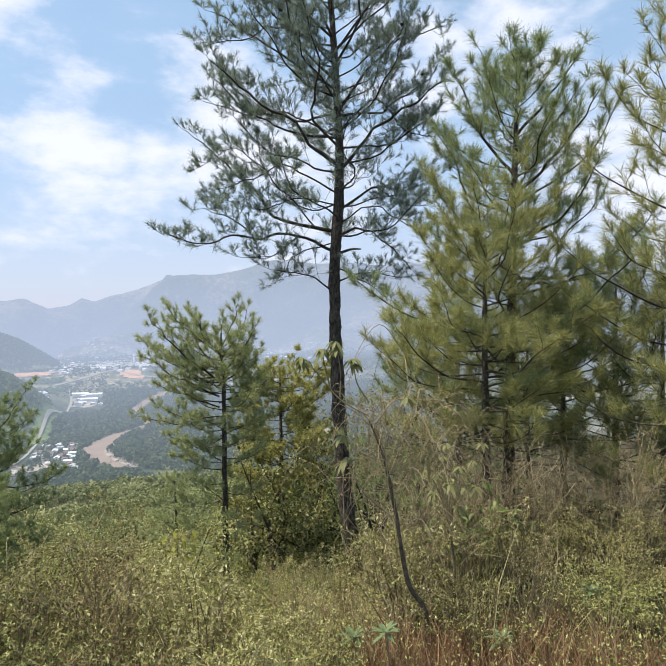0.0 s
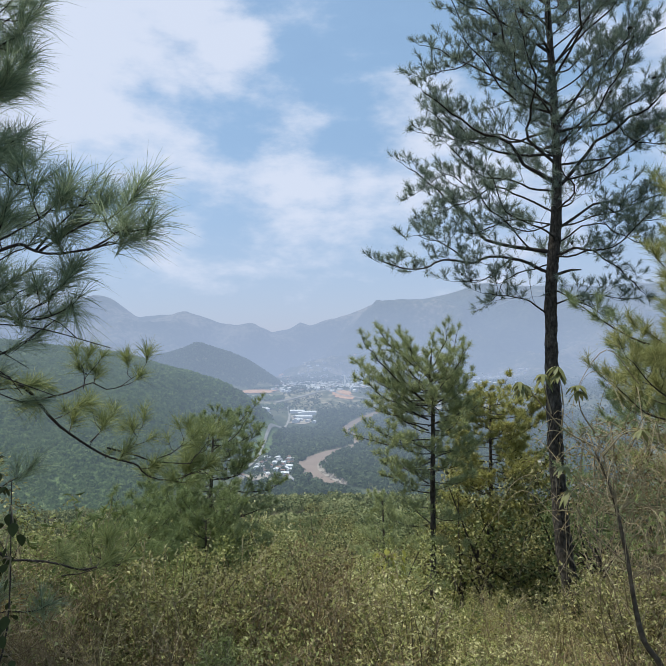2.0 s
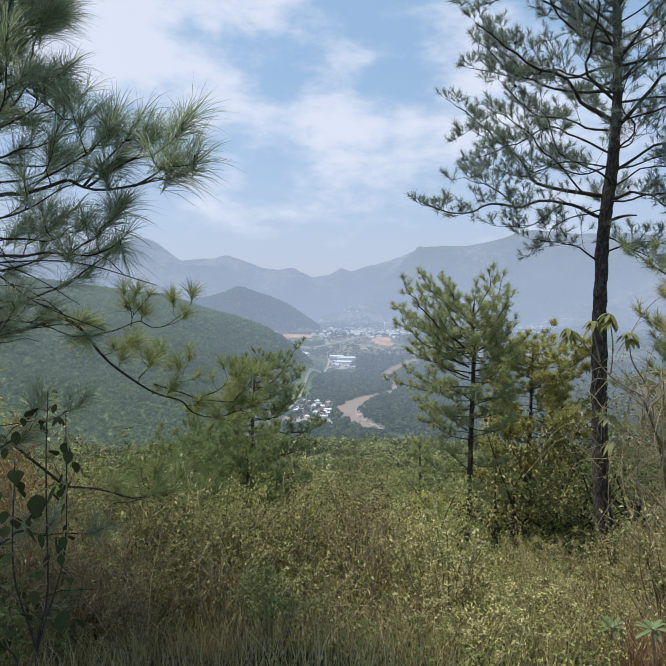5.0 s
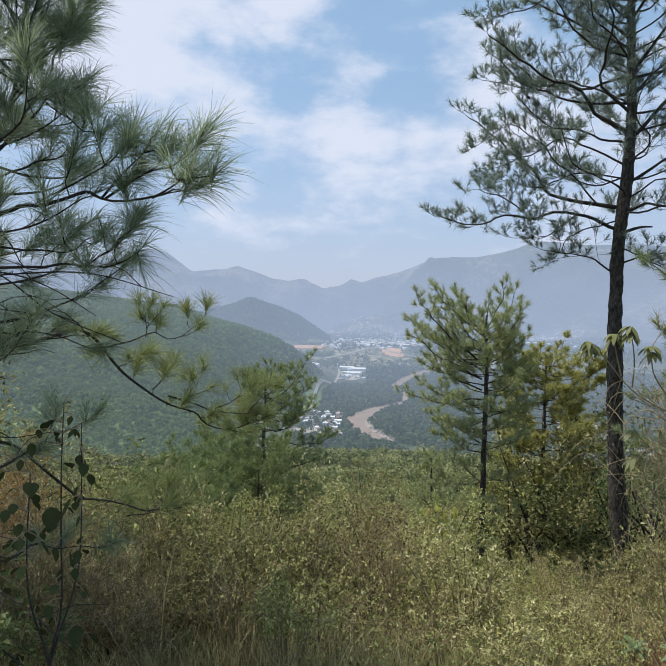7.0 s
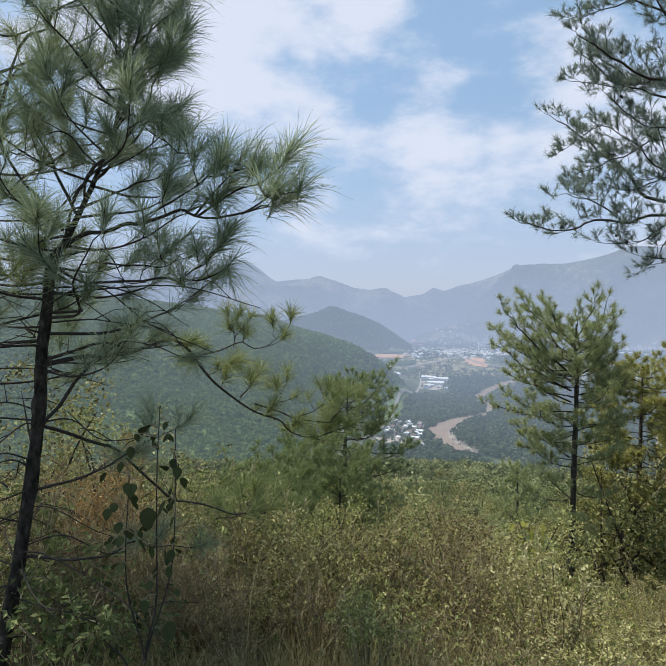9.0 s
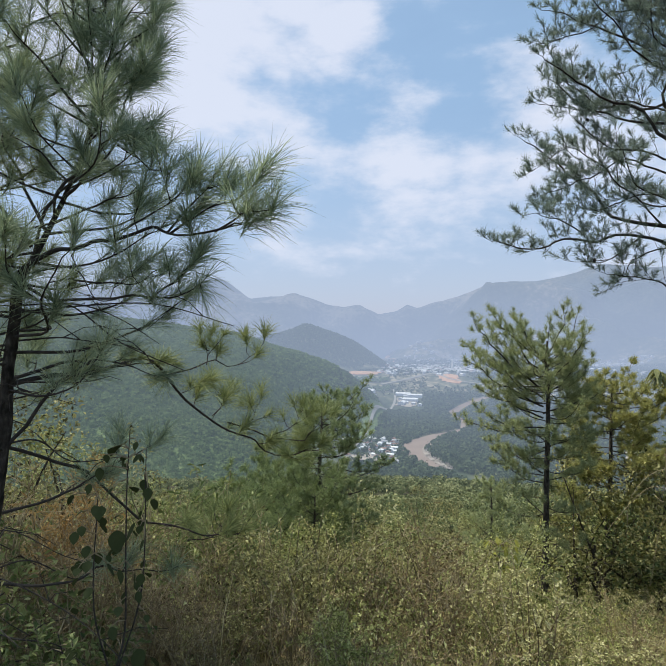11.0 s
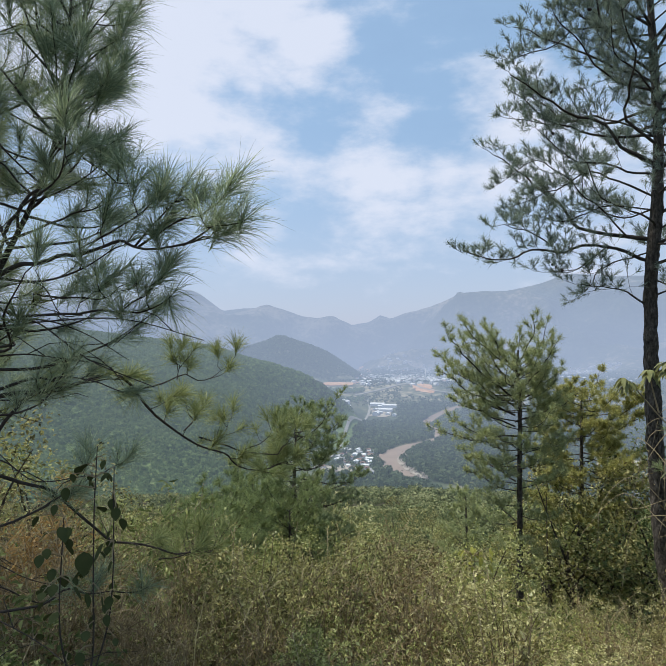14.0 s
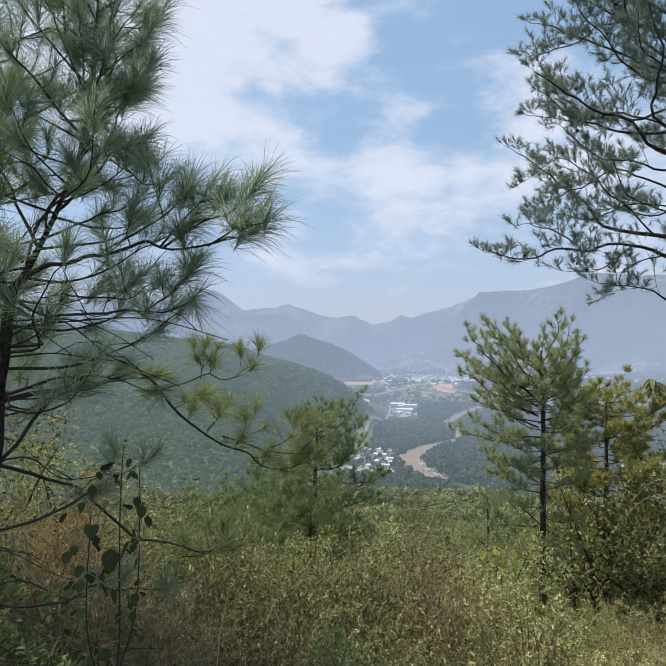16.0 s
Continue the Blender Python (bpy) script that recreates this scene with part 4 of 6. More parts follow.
SMALL_D = 12.2
small_trunk = [foot(10.7, SMALL_D, 0.1)] + along([(10.6, -19.0), (10.5, -11.3), (10.4, -4.3), (10.6, -1.5), (10.5, 0.4)], SMALL_D, SMALL_D)
small_limbs = [(along(pts, SMALL_D, SMALL_D + off, EYE_MID), r) for pts, off, r in (
    ([(10.5, -4.0), (14.0, -1.0), (16.6, 2.2)], -0.5, 0.022),
    ([(10.5, -3.0), (13.0, 0.5), (15.0, 3.0)], 0.6, 0.02),
    ([(10.5, -4.6), (14.0, -2.4), (17.0, 0.2)], 0.7, 0.02),
    ([(10.5, -5.4), (14.0, -3.6), (17.0, -1.6)], -0.7, 0.02),
    ([(10.5, -1.5), (12.0, 1.0), (12.8, 2.6)], 0.2, 0.015),
    ([(10.5, -1.5), (9.2, 1.2), (8.6, 3.0)], -0.3, 0.015),
    ([(10.5, -2.5), (8.6, 0.4), (7.6, 2.8)], 0.6, 0.018),
    ([(10.5, -3.6), (8.4, -1.4), (6.9, 0.9)], -0.5, 0.018),
    ([(10.5, -4.4), (8.2, -2.8), (6.6, -1.2)], 0.4, 0.018),
    ([(10.5, -6.4), (13.4, -5.2), (15.8, -4.2)], -0.4, 0.018),
    ([(10.5, -8.0), (14.4, -7.6), (17.6, -7.0)], -0.3, 0.02),
    ([(10.5, -11.2), (12.8, -9.8), (15.2, -8.6)], 0.3, 0.016),
    ([(10.5, -12.0), (12.4, -11.6), (14.2, -10.6)], -0.6, 0.014),
    ([(10.5, -14.6), (12.0, -13.4), (13.2, -12.4)], 0.2, 0.012),
    ([(10.5, -6.0), (8.0, -5.0), (6.2, -4.2)], -0.6, 0.016),
    ([(10.5, -9.0), (8.4, -8.2), (6.8, -7.4)], 0.5, 0.014))]
pine("young pine with a bushy crown on the slope", small_trunk, 0.07, 0.014, small_limbs,
     [(-2.9, -0.8, 14, 0.7, 1.0, -5, 10, 100, 0.1), (-0.8, 0.5, 24, 1.0, 1.15, 0, 18, 105, 0.2), (0.5, 1.35, 36, 1.05, 0.8, 6, 38, 105, 0.35)], NEEDLE_SMALL, 8,
     dict(count=30, length=0.14, width=0.0052, droop=0.03, spread=(12, 70)), twig=0.31, step=0.09, sub=4, lift=0.12, cones=14, dead=16)
yellow_trunk = [foot(5.3, 15.5, 0.1), polar(5.2, 15.5, -11), polar(5.1, 15.5, -3.4)]
pine("yellowish young pine with flat tiers of foliage", yellow_trunk, 0.07, 0.02, [],
     [(-4.4, -1.6, 30, 1.35, 1.4, -5, 8, 0, 0), (-1.6, 0.6, 36, 1.5, 1.25, 0, 18, -90, 0.15)], LEAF_TIER, 12,
     dict(count=50, length=0.14, width=0.0085, droop=0.06, spread=(10, 80)), twig=0.42, step=0.085, sub=4, lift=0.0)

right_trunk = [foot(-15.6, 7.2, 0.1)] + along([(-15.7, -16), (-16.2, -5), (-16.6, 2.9), (-17.0, 11.2), (-17.4, 18.6), (-17.9, 23.2)], 7.2, 7.2)
right_limbs = [(along(pts, 7.2, d), 0.02) for pts, d in (
    ([(-17.0, 8.0), (-20.5, 9.5), (-24.2, 13.6)], 6.7), ([(-17.2, 12.0), (-20.8, 15.0), (-24.4, 19.6)], 7.0), ([(-16.8, 4.0), (-21.0, 4.0), (-26.4, 5.6)], 7.0), ([(-16.6, 6.5), (-13.0, 9.0), (-9.6, 13.4)], 6.9),
    ([(-17.2, 13.5), (-14.4, 17.5), (-12.4, 22.0)], 7.2), ([(-17.0, 10.0), (-13.0, 12.5), (-10.6, 17.6)], 7.4), ([(-17.4, 17.0), (-20.0, 19.5), (-22.4, 22.4)], 7.3), ([(-16.4, 0.0), (-20.0, 1.0), (-24.0, 0.6)], 6.8))]
FINE = dict(count=46, length=0.165, width=0.0036, droop=0.12, spread=(8, 60))
pine("tall slender pine with a long narrow crown", right_trunk, 0.085, 0.012, right_limbs,
     [(0.7, 1.7, 12, 1.2, 1.5, -6, 8, 90, 0.15), (1.7, 3.2, 20, 1.35, 1.1, 12, 36, -90, 0.2), (3.2, 4.55, 24, 1.0, 0.4, 26, 54, 0, 0)], NEEDLE_GREEN, 21,
     FINE, twig=0.42, step=0.12, sub=4, lift=0.4, dead=46, dead_span=(0.05, 0.42), dead_len=(0.4, 1.3))
bushy_trunk = [foot(-13.9, 6.4, 0.1), polar(-14.0, 6.4, -4), polar(-14.4, 6.4, 8.4)]
pine("dense rounded young pine, yellow-green needles", bushy_trunk, 0.05, 0.015, [],
     [(0.5, 1.3, 22, 1.1, 1.1, -5, 12, 0, 0), (1.2, 2.55, 30, 1.0, 0.65, 10, 42, 0, 0)], NEEDLE_YELLOW, 25,
     FINE, twig=0.4, step=0.105, sub=4, dead=40, dead_span=(0.1, 0.5), dead_len=(0.4, 1.2))
pine("young pine at the edge of the thicket", [foot(-24.6, 8.0, 0.1), polar(-24.9, 8.0, -6), polar(-25.2, 8.0, 4.0)], 0.05, 0.012, [],
     [(-0.6, 2.0, 40, 1.15, 0.45, 0, 40, 0, 0)], NEEDLE_GREEN, 31, FINE, twig=0.42, step=0.13, sub=3, dead=16)
pine("tall pine with hanging yellow-green needle tufts", [foot(-31.6, 6.2, 0.1), polar(-31.6, 6.2, 0), polar(-31.8, 6.2, 23.0)], 0.07, 0.014, [],
     [(0.0, 2.6, 34, 1.2, 1.1, 5, 20, 0, 0), (2.6, 4.3, 24, 1.0, 0.5, 20, 50, 0, 0)], NEEDLE_YELLOW, 35, FINE, twig=0.42, step=0.13, sub=3, dead=16)

for az, d, top, wide, shade, seed in ((-7.6, 9.4, -2.0, 0.95, NEEDLE_GREEN, 61), (-11.5, 8.4, 2.4, 1.1, NEEDLE_GREEN, 62), (-20.6, 7.6, 1.0, 1.15, NEEDLE_YELLOW, 63),
                                      (-28.4, 7.6, 2.0, 1.1, NEEDLE_YELLOW, 65), (-17.6, 9.6, 1.0, 1.1, NEEDLE_GREEN, 67)):
    tip = polar(az - 0.3, d, top)
    z0, z1 = ground_at(az, d), tip.z
    pine("young pine crowded in the pine thicket", [foot(az, d, 0.1), polar(az, d, top - 10), tip], 0.05, 0.012, [],
         [(z0 + 1.0, z0 + 0.65 * (z1 - z0), 13, wide, wide, -8, 10, 0, 0), (z0 + 0.65 * (z1 - z0), z1, 16, wide, 0.45, 8, 45, 0, 0)], shade, seed,
         dict(count=40, length=0.165, width=0.005, droop=0.15, spread=(8, 62)), twig=0.45, step=0.13, dead=30, dead_span=(0.05, 0.45), dead_len=(0.4, 1.1))

pine("lone pine lower on the hillside", [foot(31.1, 15.5, 0.1), polar(31.1, 15.5, -12), polar(30.9, 15.5, -6.6)], 0.075, 0.02, [],
     [(-4.4, -2.6, 22, 1.0, 1.3, -14, -2, 0, 0), (-2.6, -1.1, 26, 1.3, 1.35, -6, 8, -60, 0.2), (-1.1, 0.05, 30, 1.25, 0.8, 4, 34, -60, 0.35)], NEEDLE_GREEN, 41,
     dict(count=40, length=0.16, width=0.0072, droop=0.08, spread=(10, 62)), twig=0.45, step=0.12, sub=3)
for az, d, top, wide, seed in ((34.6, 14.0, -12.4, 1.25, 71), (31.6, 13.2, -14.2, 1.0, 72), (37.0, 12.0, -14.6, 1.1, 73), (39.6, 10.0, -16.4, 0.9, 74)):
    tip = polar(az, d, top)
    z0, z1 = ground_at(az, d), tip.z
    pine("dense dark young pine on the hillside", [foot(az, d, 0.1), polar(az, d, top - 5), tip], 0.06, 0.015, [],
         [(z0 + 0.3, z0 + 0.5 * (z1 - z0), 28, wide, wide, -8, 5, 0, 0), (z0 + 0.5 * (z1 - z0), z1, 32, wide, 0.8, 5, 40, 0, 0)], NEEDLE_DARK, seed,
         dict(count=36, length=0.15, width=0.007, droop=0.1), twig=0.42, step=0.12)
pine("thin sparse pine lower on the hillside", [foot(15.0, 22, 0.1), polar(15.0, 22, -15), polar(15.1, 22, -12.4)], 0.05, 0.015, [],
     [(-6.0, -3.4, 34, 1.2, 0.5, 5, 30, 0, 0)], NEEDLE_SMALL, 43, dict(count=34, length=0.17, width=0.010, droop=0.1), twig=0.4, step=0.16, sub=3)

# the near pine on the slope to the other side
near_trunk = along([(60.5, -26.1), (58.8, -16.6), (57.8, -8.0), (57.6, -2.5), (57.2, 1.5), (56.8, 5.3), (55.8, 7.1), (53.5, 12.4), (51.8, 17.2), (51.1, 21.4), (50.6, 26.0), (50.2, 33.0)], 3.25, 3.25, EYE_LATE)
near_trunk = [drop(near_trunk[0])] + near_trunk
near_limbs = [(along(pts, d0, d1, EYE_LATE), r, *(["lower"] if d1 > 3.95 else [])) for pts, d0, d1, r in (
    ([(56.3, 6.4), (54.2, 8.0), (52.0, 8.8), (47.9, 9.3), (44.9, 9.9), (40.6, 10.3), (38.6, 10.9)], 3.25, 2.5, 0.0125),
    ([(44.9, 9.9), (43.7, 11.4), (41.8, 13.5), (40.8, 14.8)], 2.75, 2.6, 0.006),
    ([(44.5, 10.0), (42.2, 11.6), (39.4, 13.0), (38.2, 13.6)], 2.75, 2.5, 0.006),
    ([(48.3, 10.2), (46.1, 11.8), (44.1, 13.0), (43.2, 14.0)], 2.9, 2.6, 0.005),
    ([(40.6, 10.3), (38.2, 11.8), (36.6, 12.2)], 2.55, 2.4, 0.005),
    ([(56.9, 4.9), (54.1, 3.5), (49.8, 4.0), (46.4, 3.7), (44.2, 4.4), (42.6, 5.2)], 3.25, 2.8, 0.009),
    ([(46.4, 3.7), (44.9, 5.2), (43.6, 6.2)], 2.95, 2.8, 0.005),
    ([(52.7, 5.4), (48.3, 5.2), (45.8, 6.2)], 3.2, 2.9, 0.006),
    ([(57.5, -3.6), (52.4, -2.7), (48.4, -2.3), (44.5, -2.9), (40.6, -6.7), (38.2, -8.1), (33.8, -10.6), (31.4, -11.0)], 3.25, 5.0, 0.013),
    ([(57.5, -3.2), (52.4, -2.0), (48.4, -1.8), (45.5, -2.2)], 3.25, 4.0, 0.009),
    ([(39.2, -7.3), (35.2, -8.6), (32.2, -8.9), (30.8, -8.0), (30.2, -6.9)], 4.5, 5.0, 0.007),
    ([(35.2, -8.6), (33.6, -7.9), (32.7, -7.3), (32.5, -6.4)], 4.7, 4.9, 0.005),
    ([(39.2, -7.3), (37.6, -7.7), (36.8, -6.9), (36.5, -6.0)], 4.5, 4.7, 0.005),
    ([(40.6, -6.7), (39.6, -5.6), (39.2, -4.8)], 4.4, 4.6, 0.004),
    ([(44.5, -2.9), (41.2, -2.0), (38.1, -1.8), (36.2, -0.2)], 4.1, 4.6, 0.006),
    ([(41.2, -2.0), (40.9, -0.4)], 4.3, 4.4, 0.004),
    ([(33.8, -10.6), (32.4, -10.2), (31.6, -9.9)], 4.8, 4.9, 0.004),
    ([(57.8, -9.0), (54.2, -4.4), (50.7, -1.8), (47.0, -2.6)], 3.25, 3.1, 0.010),
    ([(57.9, -8.6), (51.7, -11.1), (46.8, -15.2), (42.0, -17.2), (38.7, -17.6), (37.4, -16.4)], 3.25, 4.2, 0.010),
    ([(42.7, -17.5), (40.3, -17.2), (39.2, -16.0)], 3.9, 4.1, 0.004),
    ([(58.4, -14.0), (54.0, -13.0), (50.0, -10.8), (47.4, -9.8)], 3.25, 3.4, 0.008),
    ([(55.8, 7.1), (54.9, 11.2), (51.7, 14.7), (49.4, 17.0), (48.2, 18.0)], 3.25, 2.9, 0.010),
    ([(53.5, 12.4), (51.7, 14.4), (49.0, 19.6), (48.3, 20.8)], 3.25, 3.0, 0.009),
    ([(51.8, 17.2), (49.4, 21.2), (47.8, 23.0)], 3.25, 2.9, 0.009),
    ([(51.4, 19.7), (49.0, 24.6), (47.4, 26.0)], 3.25, 3.1, 0.008),
    ([(51.1, 21.4), (49.2, 26.0), (47.8, 28.0)], 3.25, 3.0, 0.008),
    ([(50.7, 25.0), (49.0, 29.0), (47.6, 31.0)], 3.25, 3.0, 0.007),
    ([(52.5, 15.5), (50.5, 18.0), (47.0, 15.6), (46.0, 15.4)], 3.25, 2.8, 0.006),
    ([(54.5, 10.0), (52.0, 11.4), (48.8, 12.8), (47.6, 13.8)], 3.25, 3.0, 0.007),
    ([(56.0, 8.0), (59.5, 12.5), (61.5, 17.0)], 3.25, 3.0, 0.009),
    ([(55.0, 9.5), (57.5, 14.5), (58.5, 19.0)], 3.25, 3.5, 0.009),
    ([(51.8, 19.0), (55.5, 22.5), (57.5, 24.5)], 3.25, 3.0, 0.008),
    ([(51.3, 22.0), (53.5, 26.5), (55.0, 29.5)], 3.25, 3.2, 0.007),
    ([(53.0, 13.5), (56.0, 16.0), (57.4, 15.6)], 3.25, 3.6, 0.006),
    ([(59.2, -19.0), (54.0, -20.0), (50.0, -19.0), (46.0, -19.6)], 3.25, 3.0, 0.008))]
pine("near young pine with long drooping needles", near_trunk, 0.036, 0.008, near_limbs,
     [(1.35, 1.9, 12, 0.7, 0.8, 0, 15, 0, 0), (1.9, 3.6, 36, 0.65, 0.5, 5, 50, 0, 0)], NEEDLE_NEAR, 52,
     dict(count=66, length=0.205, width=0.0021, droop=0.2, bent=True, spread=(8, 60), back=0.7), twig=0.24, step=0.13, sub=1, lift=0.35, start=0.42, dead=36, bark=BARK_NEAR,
     dead_span=(0.05, 0.55), dead_len=(0.35, 1.1), second=(NEEDLE_YELLOW_NEAR, dict(count=70, length=0.175, width=0.0028, droop=0.1, bent=True, spread=(8, 70), back=0.45)), profile=([0, 0.25, 0.5, 0.56, 0.7, 1], [0.034, 0.029, 0.024, 0.016, 0.010, 0.005]))
edge = along([(61.9, -25.8), (62.3, -14.5), (62.6, -4.2), (62.6, 6.3), (61.6, 15.7), (61.5, 21.5), (61.5, 28.0), (61.5, 36.0)], 3.9, 3.9, EYE_LATE)
edge_limbs = [(along(pts, 3.9, d1, EYE_LATE), r) for pts, d1, r in (
    ([(61.6, 15.7), (58.1, 18.2), (52.9, 21.5), (49.8, 23.0)], 3.6, 0.011), ([(61.6, 15.3), (59.1, 21.6), (56.5, 24.8), (52.6, 27.2)], 3.7, 0.011),
    ([(62.2, 7.8), (59.0, 12.3), (55.0, 14.8), (52.2, 16.0)], 3.7, 0.010), ([(62.4, 2.9), (59.6, 4.4), (58.6, 7.2)], 3.5, 0.008), ([(61.6, 13.0), (60.0, 14.0), (58.6, 13.4)], 3.3, 0.007),
    ([(62.4, 3.5), (60.6, 4.0), (59.4, 3.6)], 3.3, 0.006), ([(61.6, 18.0), (59.5, 20.0), (58.0, 20.6)], 3.4, 0.007))]
pine("straight pine at the thicket edge, yellowish tufts", [drop(edge[0])] + edge, 0.05, 0.02, edge_limbs,
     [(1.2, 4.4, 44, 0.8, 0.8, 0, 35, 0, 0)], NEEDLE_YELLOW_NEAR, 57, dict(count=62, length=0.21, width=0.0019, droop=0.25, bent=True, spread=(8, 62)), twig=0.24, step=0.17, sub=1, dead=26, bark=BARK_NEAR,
     dead_span=(0.05, 0.6), dead_len=(0.4, 1.2), start=0.4)


# ---- undergrowth ----
def shrub_meshes(seed, height, spread, stems, leaves, leaf_mat, leaf_len, leaf_wid, twigs=3, bend=0.06):
    rnd, rng = random.Random(seed), np.random.default_rng(seed)
    wood, rows = Wood(), []
    for s in range(stems):
        a, r = rnd.uniform(0, 6.28), rnd.uniform(0.1, 1) * spread
        h = height * rnd.uniform(0.55, 1.05)
        top = Vector((math.cos(a) * r, math.sin(a) * r, h))
        b = Vector((math.cos(a) * r * 0.25, math.sin(a) * r * 0.25, 0))
        mid = b.lerp(top, 0.5) + Vector((rnd.uniform(-bend, bend), rnd.uniform(-bend, bend), 0.05))
        line = spline([b, mid, top], 4)
        wood.tube(line, 0.006, 0.002, 3)
        ends = [line]
        for t in range(twigs):
            q = line[rnd.randint(3, len(line) - 2)]
            w = Vector((rnd.uniform(-1, 1), rnd.uniform(-1, 1), rnd.uniform(0.1, 1))).normalized() * rnd.uniform(0.12, 0.34) * height
            tl = [q, q + w * 0.5 + Vector((0, 0, 0.01)), q + w]
            wood.tube(tl, 0.0032, 0.0014, 3)
            ends.append(tl)
        for l in range(leaves):
            e = rnd.choice(ends)
            i = (len(e) - 1.001) * (1 - (0.55 if e is line else 0.85) * rnd.random() ** 1.4)
            p = e[int(i)].lerp(e[int(i) + 1], i - int(i)) + Vector((rnd.gauss(0, 0.014), rnd.gauss(0, 0.014), rnd.gauss(0, 0.01)))
            w = Vector((rnd.gauss(0, 1), rnd.gauss(0, 1), rnd.gauss(0.35, 0.7))).normalized()
            rows.append((*p, *w))
    return wood.mesh("stem", TWIG, (0, 0, 0)), leaves_mesh("leaf", rows, leaf_mat, rng, leaf_len, leaf_wid)


def build_shrubs():
    rnd = random.Random(77)
    kinds = []
    for i, (label, h, sp, st, lv, mat, ll, lw) in enumerate([
            ("olive-leaved shrub with thin brown stems", 0.9, 0.46, 20, 105, LEAF_OLIVE, 0.030, 0.0135),
            ("olive-leaved shrub with thin brown stems", 0.7, 0.46, 20, 100, LEAF_OLIVE, 0.028, 0.0125),
            ("green leafy shrub on the slope", 0.75, 0.42, 18, 110, LEAF_GREEN, 0.031, 0.0145),
            ("half-dry shrub with brown leaves", 0.9, 0.45, 24, 40, LEAF_DRY, 0.03, 0.0125),
            ("nearly bare shrub of dry twigs", 1.0, 0.45, 22, 7, LEAF_DRY, 0.04, 0.016),
            ("yellow-green shrub among dry brush", 0.85, 0.4, 15, 44, LEAF_YELLOW, 0.036, 0.016)]):
        for v in range(2):
            stem, leaf = shrub_meshes(100 + i * 7 + v, h, sp, st, lv, mat, ll, lw)
            root = thing("shrub", label, "shrub", (0, 0, 0), "undergrowth shrubs")
            part("stem", stem, root)
            tagged(part("foliage", leaf, root), kind="stuff")
            kinds.append([root, False])
    spots, tries = [], 0
    while len(spots) < 298 and tries < 12000:
        tries += 1
        d = 3.0 + 9.5 * rnd.random() ** 0.9
        az = rnd.uniform(-34, 66)
        p = foot(az, d, 0.02)
        if any((p - q).length < 0.38 + 0.02 * d for q, _ in spots):
            continue
        if az > 52 and d < 4 or (-17 < az < 1 and d < 3.15) or (az <= -17 and d < 3.9) or (d < 3.75 and min(abs(az + k) for k in (1.1, 4.2, 7.6, 14.8)) < 1.5) or (abs(az + 1.5) < 3 and abs(d - MAIN_D) < 0.4):
            continue
        spots.append((p, az))
    for p, az in spots:
        patchy = noise.noise(Vector((p.x * 0.35, p.y * 0.35, 4)))
        pool = [0, 1, 2, 3, 4, 0, 1, 2, 3, 5, 6, 2]
        if 4 < az < 44:
            pool = [0, 1, 2, 3, 4, 5, 4, 5, 4, 5, 2, 3]
        if patchy > 0.05 and 4 < az < 34:
            pool = [0, 1, 2, 4, 5, 10, 11, 10]
        elif patchy > 0.12:
            pool = [0, 1, 2, 3, 4, 5, 6]
        elif patchy < -0.15:
            pool = [6, 7, 2, 0, 1, 4, 5]
        if az > 38:
            pool = pool + [4, 5, 4]
        if math.hypot(p.x, p.y) < 4.3:
            pool = [6, 7, 8, 9, 6, 8, 0, 3, 5]
        k = rnd.choice(pool)
        top = float(np.interp(az, [-30, -8, 0, 12, 20, 48, 66], [-16.0, -17.5, -21.8, -21.8, -19.0, -16.5, -16.5])) + rnd.uniform(-3.5, 2.4)
        s = min(1.2, max(0.35, (EYE + math.hypot(p.x, p.y) * math.tan(radians(top)) - p.z) / (0.92, 0.92, 0.72, 0.72, 0.77, 0.77, 0.9, 0.9, 1.0, 1.0, 0.85, 0.85)[k]))
        if math.hypot(p.x, p.y) < 3.7:
            s = max(0.35, s * 0.6)
        m = Matrix.Translation(p) @ Matrix.Rotation(rnd.uniform(0, 6.28), 4, "Z") @ Matrix.Rotation(rnd.uniform(-0.12, 0.12), 4, "X")
        root, used = kinds[k]
        if not used:
            kinds[k][1] = True
            root.matrix_basis = m
        else:
            root = copy_thing(root, m)
        root.scale = (max(s, 0.7), max(s, 0.7), s)
    for root, used in kinds:
        if not used:
            root.matrix_basis = Matrix.Translation(foot(rnd.uniform(0, 30), 13, 0.02))


build_shrubs()


